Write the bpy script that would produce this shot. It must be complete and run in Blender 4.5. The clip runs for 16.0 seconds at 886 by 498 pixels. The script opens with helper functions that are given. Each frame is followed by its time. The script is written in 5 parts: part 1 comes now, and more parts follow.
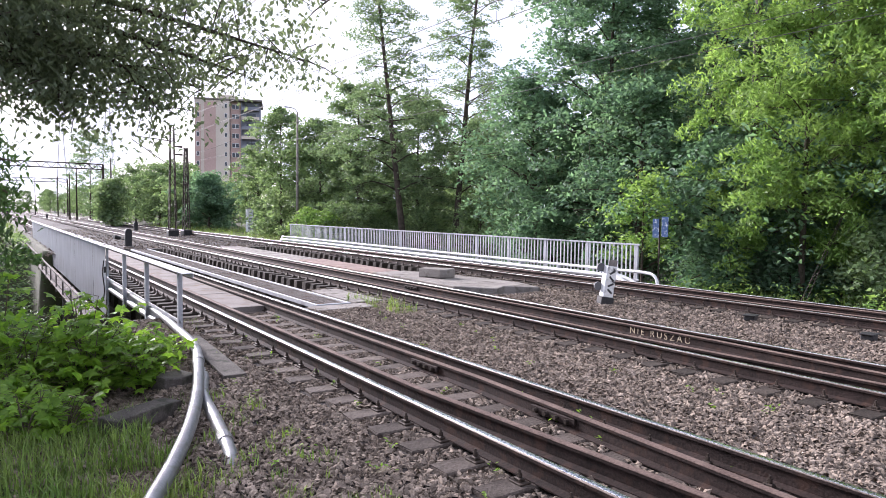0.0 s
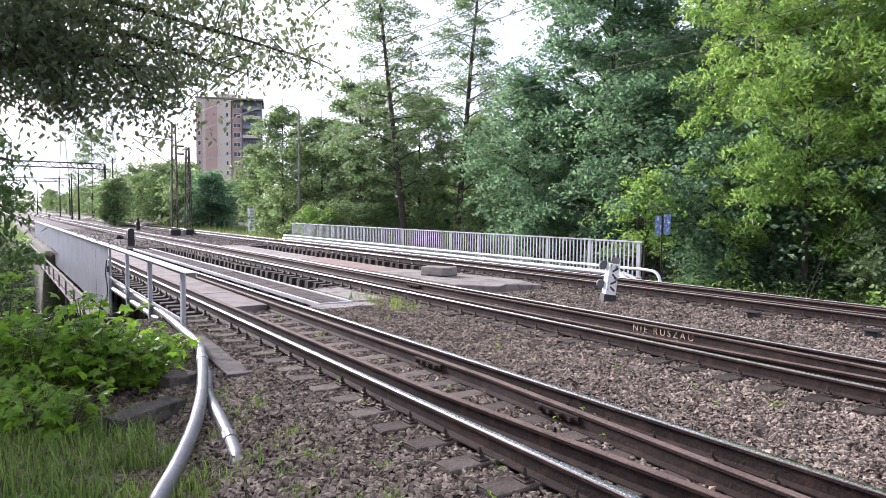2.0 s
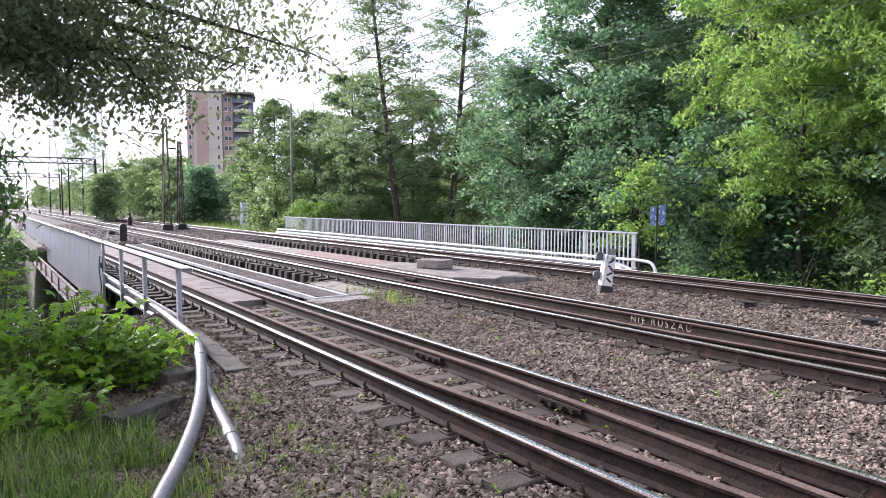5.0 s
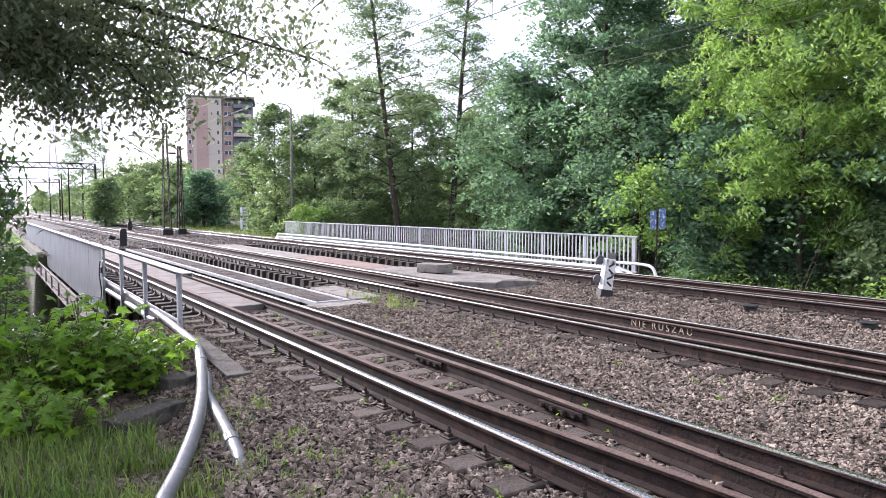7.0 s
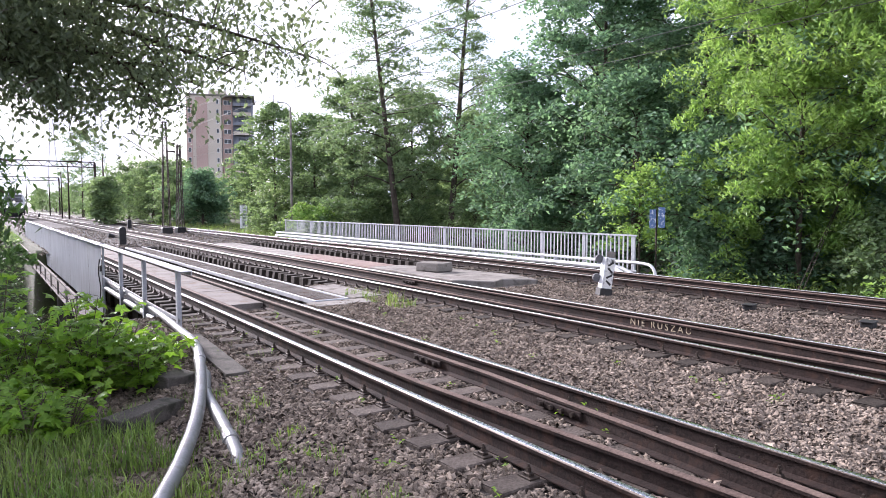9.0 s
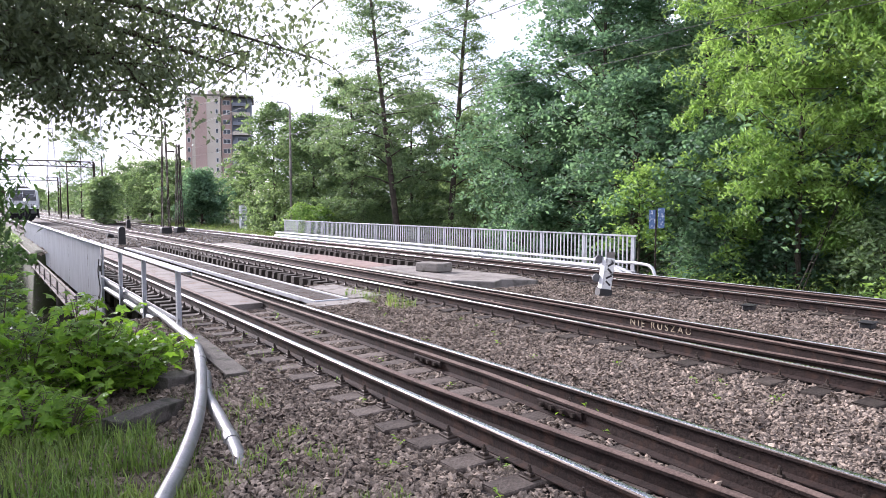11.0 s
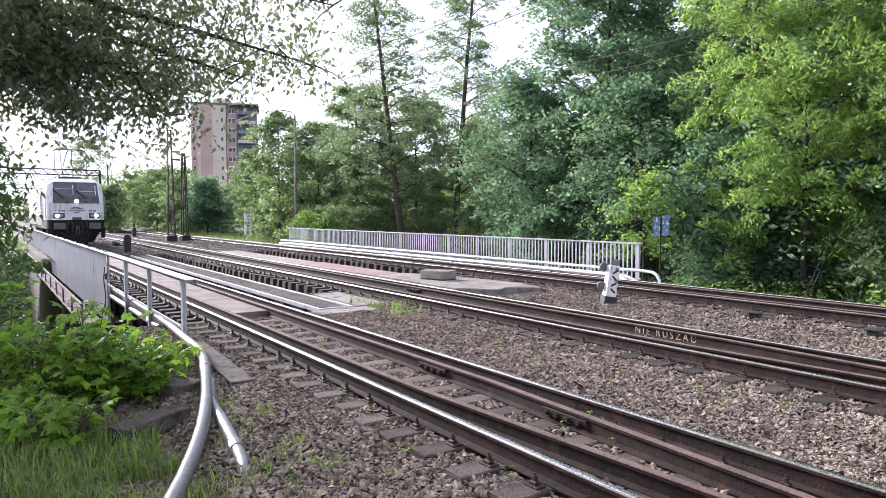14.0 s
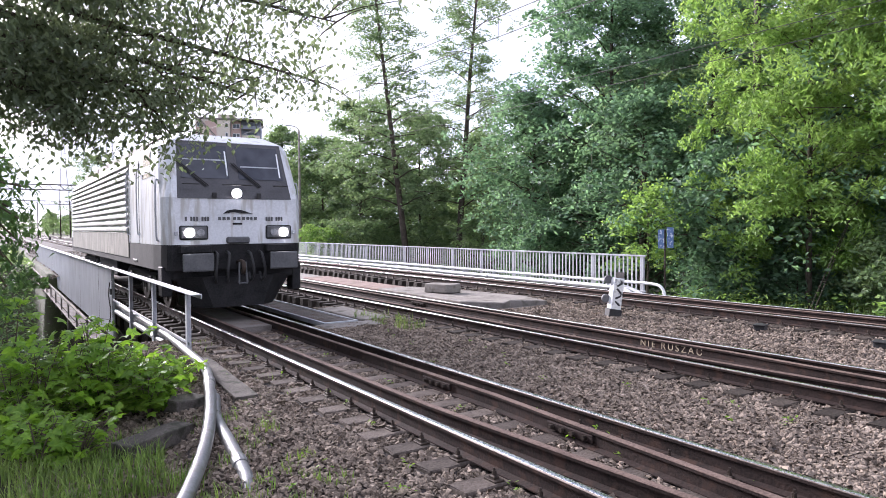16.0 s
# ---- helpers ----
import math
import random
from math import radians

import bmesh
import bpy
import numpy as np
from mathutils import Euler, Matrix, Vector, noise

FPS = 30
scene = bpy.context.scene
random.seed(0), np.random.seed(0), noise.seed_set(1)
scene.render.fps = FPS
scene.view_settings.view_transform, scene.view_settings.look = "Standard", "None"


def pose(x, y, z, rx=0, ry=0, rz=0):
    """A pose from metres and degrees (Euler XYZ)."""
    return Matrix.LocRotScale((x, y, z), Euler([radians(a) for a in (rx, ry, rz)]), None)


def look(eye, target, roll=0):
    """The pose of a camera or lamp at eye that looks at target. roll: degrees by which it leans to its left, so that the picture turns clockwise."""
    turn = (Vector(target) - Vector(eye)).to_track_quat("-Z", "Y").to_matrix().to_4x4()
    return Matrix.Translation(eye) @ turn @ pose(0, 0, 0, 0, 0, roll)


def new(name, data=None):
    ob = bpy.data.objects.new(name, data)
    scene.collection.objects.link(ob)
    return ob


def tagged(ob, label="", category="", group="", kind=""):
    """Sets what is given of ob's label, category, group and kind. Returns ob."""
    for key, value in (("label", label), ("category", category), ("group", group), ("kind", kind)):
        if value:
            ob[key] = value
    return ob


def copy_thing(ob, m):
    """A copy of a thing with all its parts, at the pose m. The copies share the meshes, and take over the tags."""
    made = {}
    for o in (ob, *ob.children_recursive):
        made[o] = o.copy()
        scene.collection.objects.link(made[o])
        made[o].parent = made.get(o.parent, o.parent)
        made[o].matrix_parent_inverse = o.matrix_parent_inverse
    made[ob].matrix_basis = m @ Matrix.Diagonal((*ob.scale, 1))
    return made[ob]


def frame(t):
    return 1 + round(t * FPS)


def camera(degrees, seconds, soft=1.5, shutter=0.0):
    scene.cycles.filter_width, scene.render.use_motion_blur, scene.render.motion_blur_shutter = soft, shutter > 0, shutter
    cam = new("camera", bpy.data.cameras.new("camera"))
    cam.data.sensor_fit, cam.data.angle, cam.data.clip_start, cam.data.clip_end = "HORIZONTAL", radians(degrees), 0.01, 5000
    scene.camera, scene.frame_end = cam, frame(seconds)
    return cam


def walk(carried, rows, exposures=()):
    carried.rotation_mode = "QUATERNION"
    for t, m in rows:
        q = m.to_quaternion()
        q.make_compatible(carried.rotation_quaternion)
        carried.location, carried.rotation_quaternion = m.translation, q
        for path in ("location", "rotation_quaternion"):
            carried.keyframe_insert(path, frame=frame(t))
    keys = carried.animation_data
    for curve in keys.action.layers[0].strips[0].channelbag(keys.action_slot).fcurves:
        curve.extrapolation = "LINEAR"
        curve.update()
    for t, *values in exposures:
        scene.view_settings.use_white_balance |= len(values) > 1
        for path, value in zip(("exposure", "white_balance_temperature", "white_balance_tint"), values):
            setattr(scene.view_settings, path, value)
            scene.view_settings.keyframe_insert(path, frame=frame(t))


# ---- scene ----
def aim(x, y, z, yaw, pitch, roll):
    """Camera pose from its place, its turn to the right of the track, its tilt and its roll, in degrees."""
    return pose(x, y, z) @ pose(0, 0, 0, 0, 0, -yaw) @ pose(0, 0, 0, 90 + pitch) @ pose(0, 0, 0, 0, 0, -roll)


cam = camera(66.55, 16.0, 0.6)
PATH = [  # seconds, x, y, z, yaw from the track, pitch, roll
    (0, -0.163, 0.000, 1.855, 33.854, -3.079, -0.757),
    (0.5, -0.165, -0.001, 1.854, 33.757, -3.189, -0.655),
    (1, -0.170, 0.001, 1.856, 33.731, -3.195, -0.532),
    (1.5, -0.172, 0.007, 1.855, 33.694, -3.205, -0.470),
    (2, -0.178, 0.006, 1.855, 33.707, -3.231, -0.512),
    (2.5, -0.181, 0.009, 1.855, 33.696, -3.470, -0.441),
    (3, -0.189, 0.025, 1.860, 33.679, -3.632, -0.371),
    (3.5, -0.204, 0.059, 1.860, 33.902, -3.775, -0.314),
    (4, -0.207, 0.079, 1.859, 34.177, -4.013, -0.248),
    (6.5, -0.223, 0.077, 1.868, 34.297, -3.548, 0.170),
    (7, -0.220, 0.083, 1.865, 34.308, -3.526, 0.106),
    (7.5, -0.225, 0.077, 1.869, 34.328, -3.564, 0.030),
    (8, -0.213, 0.078, 1.862, 34.324, -3.645, 0.006),
    (8.5, -0.212, 0.082, 1.864, 34.337, -3.661, 0.064),
    (9, -0.212, 0.079, 1.865, 34.333, -3.641, 0.045),
    (11.5, -0.230, 0.086, 1.870, 34.418, -3.632, -0.001),
    (12, -0.227, 0.084, 1.869, 34.352, -3.616, -0.054),
    (12.5, -0.232, 0.077, 1.871, 34.288, -3.478, -0.043),
    (13, -0.231, 0.086, 1.872, 34.224, -3.325, -0.013),
    (13.5, -0.235, 0.079, 1.872, 34.146, -3.139, 0.055),
    (14, -0.235, 0.078, 1.871, 34.033, -2.981, 0.080),
    (14.5, -0.236, 0.072, 1.877, 33.803, -2.856, 0.169),
    (15, -0.230, 0.075, 1.873, 33.683, -2.655, 0.279),
    (15.5, -0.230, 0.069, 1.877, 33.644, -2.234, 0.361),
    (16, -0.233, 0.072, 1.881, 33.683, -1.869, 0.409),
]
walk(cam, [(row[0], aim(*row[1:])) for row in PATH],
     exposures=((0, 1.33, 6080, 22), (4.0, 1.33, 6080, 22), (6.5, 1.42, 6080, 22), (16.0, 1.42, 6080, 22)))

# ---- world and sun ----
SUN_TURN, SUN_HEIGHT = -13.0, 22.0
world = bpy.data.worlds.new("sky")
scene.world = world
world.use_nodes = True
wn, wl = world.node_tree.nodes, world.node_tree.links
sky = wn.new("ShaderNodeTexSky")
sky.sky_type, sky.sun_disc = "NISHITA", False
sky.sun_elevation, sky.sun_rotation = radians(SUN_HEIGHT), radians(SUN_TURN)
sky.air_density, sky.dust_density, sky.ozone_density = 1.0, 1.5, 1.5
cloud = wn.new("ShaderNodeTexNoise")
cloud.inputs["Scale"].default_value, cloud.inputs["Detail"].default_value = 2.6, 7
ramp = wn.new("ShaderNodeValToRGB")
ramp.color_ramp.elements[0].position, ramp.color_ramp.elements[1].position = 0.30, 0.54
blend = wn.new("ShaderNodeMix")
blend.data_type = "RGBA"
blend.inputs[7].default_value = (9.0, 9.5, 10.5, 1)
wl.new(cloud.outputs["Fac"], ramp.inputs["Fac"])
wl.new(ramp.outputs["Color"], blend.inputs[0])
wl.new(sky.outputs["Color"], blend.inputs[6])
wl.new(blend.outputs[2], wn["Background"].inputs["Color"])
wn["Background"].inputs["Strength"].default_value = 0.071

lamp = bpy.data.lights.new("sun", "SUN")
lamp.energy, lamp.angle, lamp.color = 5.0, radians(18.0), (1.0, 0.955, 0.90)
sun = new("sun", lamp)
sun.matrix_world = look((0, 0, 0), (-math.sin(radians(SUN_TURN)) * math.cos(radians(SUN_HEIGHT)),
                                    -math.cos(radians(SUN_TURN)) * math.cos(radians(SUN_HEIGHT)),
                                    -math.sin(radians(SUN_HEIGHT))))


# ---- materials ----
def surface(name, c1, c2, scale=4.0, rough=0.7, metal=0.0, bump=0.2, fine=60.0, vary=0.0, wear=None, leafy=0.0, spec=0.5, streak=0.0):
    """A worn surface: two colours mixed by coarse and fine noise, uneven gloss and relief.
    vary: how much separate pieces differ. wear: a third colour in blotches. leafy: share of light let through.
    streak: how far blotches are drawn out downwards."""
    m = bpy.data.materials.new(name)
    m.use_nodes = True
    n, l = m.node_tree.nodes, m.node_tree.links
    b = n["Principled BSDF"]
    tc = n.new("ShaderNodeTexCoord")
    big, small = n.new("ShaderNodeTexNoise"), n.new("ShaderNodeTexNoise")
    big.inputs["Scale"].default_value, big.inputs["Detail"].default_value = scale, 5
    small.inputs["Scale"].default_value, small.inputs["Detail"].default_value = fine, 4
    for t in (big, small):
        l.new(tc.outputs["Object"], t.inputs["Vector"])
    add = n.new("ShaderNodeMath")
    add.operation = "ADD"
    mul = n.new("ShaderNodeMath")
    mul.operation = "MULTIPLY_ADD"
    mul.inputs[1].default_value, mul.inputs[2].default_value = 2.2, -1.6
    l.new(big.outputs["Fac"], add.inputs[0])
    l.new(small.outputs["Fac"], add.inputs[1])
    l.new(add.outputs[0], mul.inputs[0])
    mix = n.new("ShaderNodeMix")
    mix.data_type = "RGBA"
    mix.clamp_factor = True
    l.new(mul.outputs[0], mix.inputs[0])
    mix.inputs[6].default_value, mix.inputs[7].default_value = (*c1, 1), (*c2, 1)
    out = mix.outputs[2]
    if wear:
        spots = n.new("ShaderNodeTexNoise")
        spots.inputs["Scale"].default_value, spots.inputs["Detail"].default_value = scale * 2.3, 8
        if streak:
            run = n.new("ShaderNodeMapping")
            run.inputs["Scale"].default_value = (streak, streak, 0.35)
            l.new(tc.outputs["Object"], run.inputs["Vector"])
            l.new(run.outputs["Vector"], spots.inputs["Vector"])
        else:
            l.new(tc.outputs["Object"], spots.inputs["Vector"])
        r = n.new("ShaderNodeValToRGB")
        r.color_ramp.elements[0].position, r.color_ramp.elements[1].position = 0.53, 0.66
        l.new(spots.outputs["Fac"], r.inputs["Fac"])
        mw = n.new("ShaderNodeMix")
        mw.data_type = "RGBA"
        l.new(r.outputs["Color"], mw.inputs[0])
        l.new(out, mw.inputs[6])
        mw.inputs[7].default_value = (*wear, 1)
        out = mw.outputs[2]
    if vary:
        geo, info = n.new("ShaderNodeNewGeometry"), n.new("ShaderNodeObjectInfo")
        both = n.new("ShaderNodeMath")
        both.operation = "ADD"
        l.new(geo.outputs["Random Per Island"], both.inputs[0])
        l.new(info.outputs["Random"], both.inputs[1])
        wrap = n.new("ShaderNodeMath")
        wrap.operation = "FRACT"
        l.new(both.outputs[0], wrap.inputs[0])
        rng = n.new("ShaderNodeMapRange")
        rng.inputs["To Min"].default_value, rng.inputs["To Max"].default_value = 1 - vary, 1 + vary
        l.new(wrap.outputs[0], rng.inputs["Value"])
        hsv = n.new("ShaderNodeHueSaturation")
        l.new(rng.outputs[0], hsv.inputs["Value"])
        l.new(out, hsv.inputs["Color"])
        out = hsv.outputs["Color"]
    l.new(out, b.inputs["Base Color"])
    rr = n.new("ShaderNodeMapRange")
    rr.inputs["To Min"].default_value, rr.inputs["To Max"].default_value = max(0.03, rough - 0.14), min(1, rough + 0.14)
    l.new(small.outputs["Fac"], rr.inputs["Value"])
    l.new(rr.outputs[0], b.inputs["Roughness"])
    b.inputs["Metallic"].default_value = metal
    b.inputs["Specular IOR Level"].default_value = spec
    if bump:
        bp = n.new("ShaderNodeBump")
        bp.inputs["Strength"].default_value, bp.inputs["Distance"].default_value = bump, 0.02
        l.new(add.outputs[0], bp.inputs["Height"])
        l.new(bp.outputs["Normal"], b.inputs["Normal"])
    if leafy:
        tr = n.new("ShaderNodeBsdfTranslucent")
        ms = n.new("ShaderNodeMixShader")
        ms.inputs[0].default_value = leafy
        warm = n.new("ShaderNodeMix")
        warm.data_type, warm.blend_type = "RGBA", "MULTIPLY"
        warm.inputs[0].default_value = 1.0
        warm.inputs[7].default_value = (1.12, 1.10, 0.78, 1)
        l.new(out, warm.inputs[6])
        l.new(warm.outputs[2], tr.inputs["Color"])
        l.new(b.outputs[0], ms.inputs[1])
        l.new(tr.outputs[0], ms.inputs[2])
        l.new(ms.outputs[0], n["Material Output"].inputs["Surface"])
    return m


def glow(name, color, strength):
    m = bpy.data.materials.new(name)
    m.use_nodes = True
    b = m.node_tree.nodes["Principled BSDF"]
    b.inputs["Base Color"].default_value = (*color, 1)
    b.inputs["Emission Color"].default_value = (*color, 1)
    b.inputs["Emission Strength"].default_value = strength
    return m


EARTH = surface("earth_and_grass", (0.022, 0.032, 0.012), (0.055, 0.056, 0.028), 0.9, 0.95, 0, 1.0, 30, wear=(0.05, 0.042, 0.032), spec=0.15)
# Bed colour is darkened so the gaps between stones read as shade.
GRAVEL_BED = surface("shade_dark_gravel_bed", (0.026, 0.022, 0.020), (0.058, 0.049, 0.045), 2.0, 0.95, 0, 1.0, 26, spec=0.15)
STONE = surface("ballast_stone", (0.100, 0.077, 0.060), (0.250, 0.203, 0.163), 3.0, 0.9, 0, 0.3, 90, vary=0.45, spec=0.15)
RAIL_STEEL = surface("worn_rail_head", (0.52, 0.52, 0.54), (0.64, 0.63, 0.63), 3.0, 0.27, 1.0, 0.02, 50)
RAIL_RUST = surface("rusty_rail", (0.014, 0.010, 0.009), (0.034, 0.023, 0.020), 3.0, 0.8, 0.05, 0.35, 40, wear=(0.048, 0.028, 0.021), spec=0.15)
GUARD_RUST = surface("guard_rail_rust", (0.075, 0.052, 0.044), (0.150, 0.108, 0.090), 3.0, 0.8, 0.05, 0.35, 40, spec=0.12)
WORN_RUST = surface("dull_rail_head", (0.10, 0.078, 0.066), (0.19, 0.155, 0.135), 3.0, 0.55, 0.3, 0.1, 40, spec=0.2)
TIMBER = surface("grey_sleeper_timber", (0.050, 0.038, 0.031), (0.125, 0.103, 0.088), 5.0, 0.85, 0, 0.6, 45, vary=0.35, spec=0.15)
DARK_TIMBER = surface("tarred_timber", (0.020, 0.016, 0.013), (0.055, 0.044, 0.036), 5.0, 0.8, 0, 0.5, 45, vary=0.3, spec=0.15)
IRON = surface("dark_iron", (0.022, 0.018, 0.016), (0.06, 0.045, 0.036), 8.0, 0.6, 0.4, 0.3, 60, spec=0.15)
CONCRETE = surface("weathered_concrete", (0.135, 0.122, 0.11), (0.25, 0.228, 0.207), 1.6, 0.9, 0, 0.35, 50, wear=(0.11, 0.10, 0.085), spec=0.15)
# A darker concrete, with still darker blotches.
DARK_CONCRETE = surface("dark_concrete", (0.045, 0.040, 0.034), (0.115, 0.102, 0.09), 2.5, 0.9, 0, 0.4, 50, wear=(0.04, 0.04, 0.03), spec=0.15)
PINK_CONCRETE = surface("reddish_concrete", (0.16, 0.115, 0.10), (0.245, 0.18, 0.157), 1.6, 0.9, 0, 0.35, 50, spec=0.15)
DECK = surface("deck_plate", (0.105, 0.092, 0.083), (0.190, 0.168, 0.155), 1.5, 0.92, 0.0, 0.2, 40, wear=(0.12, 0.085, 0.065), spec=0.15)
GREY_PAINT = surface("old_grey_paint", (0.30, 0.312, 0.335), (0.41, 0.42, 0.44), 1.2, 0.62, 0.0, 0.08, 30, wear=(0.25, 0.25, 0.26), spec=0.3)
PARAPET_PAINT = surface("pale_blue_grey_paint", (0.37, 0.39, 0.425), (0.47, 0.49, 0.525), 0.8, 0.6, 0, 0.05, 30, wear=(0.345, 0.355, 0.375), spec=0.3, streak=2.5)
WHITE_PAINT = surface("weathered_white_paint", (0.62, 0.63, 0.64), (0.80, 0.80, 0.80), 1.6, 0.5, 0, 0.08, 30, wear=(0.50, 0.50, 0.49), spec=0.3)
BLACK_PAINT = surface("black_paint", (0.015, 0.015, 0.016), (0.035, 0.034, 0.034), 5, 0.6, 0, 0.15, 40, spec=0.3)
BARK = surface("bark", (0.035, 0.028, 0.022), (0.095, 0.078, 0.062), 4.0, 0.95, 0, 0.8, 25, spec=0.15)
TWIG = surface("twig_bark", (0.05, 0.04, 0.028), (0.11, 0.09, 0.06), 6.0, 0.9, 0, 0.3, 40, spec=0.15)
LEAF_DARK = surface("maple_foliage", (0.084, 0.165, 0.112), (0.165, 0.278, 0.170), 0.5, 0.55, 0, 0.0, 3, vary=0.35, leafy=0.60, spec=0.28)
LEAF_BRIGHT = surface("ash_foliage", (0.135, 0.255, 0.062), (0.245, 0.375, 0.105), 0.5, 0.50, 0, 0.0, 3, vary=0.3, leafy=0.58, spec=0.45)
LEAF_MID = surface("mixed_foliage", (0.105, 0.175, 0.085), (0.200, 0.285, 0.135), 0.4, 0.50, 0, 0.0, 3, vary=0.35, leafy=0.58, spec=0.45)
LEAF_GREY = surface("alder_foliage", (0.100, 0.170, 0.090), (0.185, 0.262, 0.140), 0.5, 0.50, 0, 0.0, 3, vary=0.3, leafy=0.58, spec=0.45)
# Leaf colour is lifted to stand in for haze over the overhanging boughs.
LEAF_NEAR = surface("haze_lifted_foliage", (0.092, 0.130, 0.080), (0.150, 0.192, 0.122), 0.8, 0.50, 0, 0.0, 6, vary=0.3, leafy=0.62, spec=0.45)
LEAF_BUSH = surface("maple_sapling_leaf", (0.115, 0.240, 0.026), (0.210, 0.360, 0.042), 1.5, 0.50, 0, 0.0, 20, vary=0.3, leafy=0.58, spec=0.45)
# Leaf green darkened and made less translucent to stand in for shade.
LEAF_SHADE = surface("shade_darkened_foliage", (0.040, 0.085, 0.026), (0.080, 0.150, 0.045), 0.6, 0.55, 0, 0.0, 6, vary=0.35, leafy=0.34, spec=0.25)
GRASS = surface("grass_blade", (0.085, 0.170, 0.025), (0.200, 0.275, 0.065), 1.0, 0.6, 0, 0.0, 9, vary=0.4, leafy=0.35)


# ---- building helpers ----
def mesh_from(name, verts, faces, material, smooth=False):
    me = bpy.data.meshes.new(name)
    me.from_pydata([tuple(v) for v in verts], [], [tuple(f) for f in faces])
    me.materials.append(material)
    if smooth:
        me.polygons.foreach_set("use_smooth", [True] * len(me.polygons))
    me.update()
    return me


def fast_mesh(name, verts, tris, material):
    """A mesh from arrays of points and triangles."""
    me = bpy.data.meshes.new(name)
    verts, tris = np.asarray(verts, np.float32), np.asarray(tris, np.int32)
    me.vertices.add(len(verts))
    me.vertices.foreach_set("co", verts.ravel())
    me.loops.add(tris.size)
    me.loops.foreach_set("vertex_index", tris.ravel())
    me.polygons.add(len(tris))
    me.polygons.foreach_set("loop_start", np.arange(0, tris.size, 3, dtype=np.int32))
    me.polygons.foreach_set("use_smooth", [False] * len(tris))
    me.materials.append(material)
    me.update(calc_edges=True)
    return me


def part(name, bm, material, parent=None, label="", smooth=False, at=None):
    """Links a bmesh (or a ready mesh) as one mesh object, under its thing if one is given."""
    if isinstance(bm, bmesh.types.BMesh):
        me = bpy.data.meshes.new(name)
        bm.to_mesh(me)
        bm.free()
        me.materials.append(material)
    else:
        me = bm
    if smooth:
        me.polygons.foreach_set("use_smooth", [True] * len(me.polygons))
    ob = new(name, me)
    if at is not None:
        ob.matrix_basis = at
    if parent is not None:
        ob.parent = parent
    return tagged(ob, label) if label else ob


def thing(name, m, label, category, group="", kind=""):
    ob = new(name)
    ob.empty_display_size = 0.1
    ob.matrix_basis = m
    return tagged(ob, label, category, group, kind)


def box(sx, sy, sz, bevel=0.0, at=(0, 0, 0), bm=None, turn=None, seg=1):
    """A block of that size centred on at, with worn edges."""
    own = bmesh.new()
    bmesh.ops.create_cube(own, size=1)
    bmesh.ops.scale(own, vec=(sx, sy, sz), verts=own.verts)
    if bevel:
        bmesh.ops.bevel(own, geom=own.edges[:], offset=bevel, segments=seg, affect="EDGES", profile=0.6)
    if turn is not None:
        bmesh.ops.transform(own, matrix=turn, verts=own.verts)
    bmesh.ops.translate(own, vec=at, verts=own.verts)
    if bm is None:
        return own
    me = bpy.data.meshes.new("tmp")
    own.to_mesh(me)
    own.free()
    bm.from_mesh(me)
    bpy.data.meshes.remove(me)
    return bm


def sweep(path, radius, sides=8, bm=None, cap=True):
    """A tube along a line of points; radius may be one number or one a point."""
    bm = bm or bmesh.new()
    pts = [Vector(p) for p in path]
    rad = radius if isinstance(radius, (list, tuple)) else [radius] * len(pts)
    rings = []
    side = None
    for i, p in enumerate(pts):
        d = (pts[min(i + 1, len(pts) - 1)] - pts[max(i - 1, 0)]).normalized()
        if side is None:
            side = d.orthogonal().normalized()
        side = (side - d * side.dot(d)).normalized()
        other = d.cross(side)
        rings.append([bm.verts.new(p + (side * math.cos(a) + other * math.sin(a)) * rad[i])
                      for a in (2 * math.pi * k / sides for k in range(sides))])
    for a, b in zip(rings, rings[1:]):
        for k in range(sides):
            bm.faces.new((a[k], a[(k + 1) % sides], b[(k + 1) % sides], b[k]))
    if cap:
        bm.faces.new(rings[0][::-1])
        bm.faces.new(rings[-1])
    return bm


def smooth_path(points, n=8):
    """A rounded line through the points."""
    p = [Vector(q) for q in points]
    p = [p[0] * 2 - p[1]] + p + [p[-1] * 2 - p[-2]]
    out = []
    for i in range(1, len(p) - 2):
        for k in range(n):
            t = k / n
            out.append(0.5 * ((2 * p[i]) + (p[i + 1] - p[i - 1]) * t + (2 * p[i - 1] - 5 * p[i] + 4 * p[i + 1] - p[i + 2]) * t * t
                              + (3 * p[i] - p[i - 1] - 3 * p[i + 1] + p[i + 2]) * t ** 3))
    return out + [p[-2]]


def prism(section, length, bm=None, axis="Y"):
    """A closed section (x, z) drawn out along y from 0 to length."""
    bm = bm or bmesh.new()
    a = [bm.verts.new((x, 0, z)) for x, z in section]
    b = [bm.verts.new((x, length, z)) for x, z in section]
    n = len(section)
    for i in range(n):
        bm.faces.new((a[i], b[i], b[(i + 1) % n], a[(i + 1) % n]))
    bm.faces.new(a)
    bm.faces.new(b[::-1])
    bmesh.ops.recalc_face_normals(bm, faces=bm.faces)
    return bm


# ---- ground, valley under the bridge, ballast ----
BRIDGE_A, BRIDGE_B = 13.6, 37.2     # abutments of the bridge, along the track


def soft_step(a, b, v):
    t = min(1, max(0, (v - a) / (b - a)))
    return t * t * (3 - 2 * t)


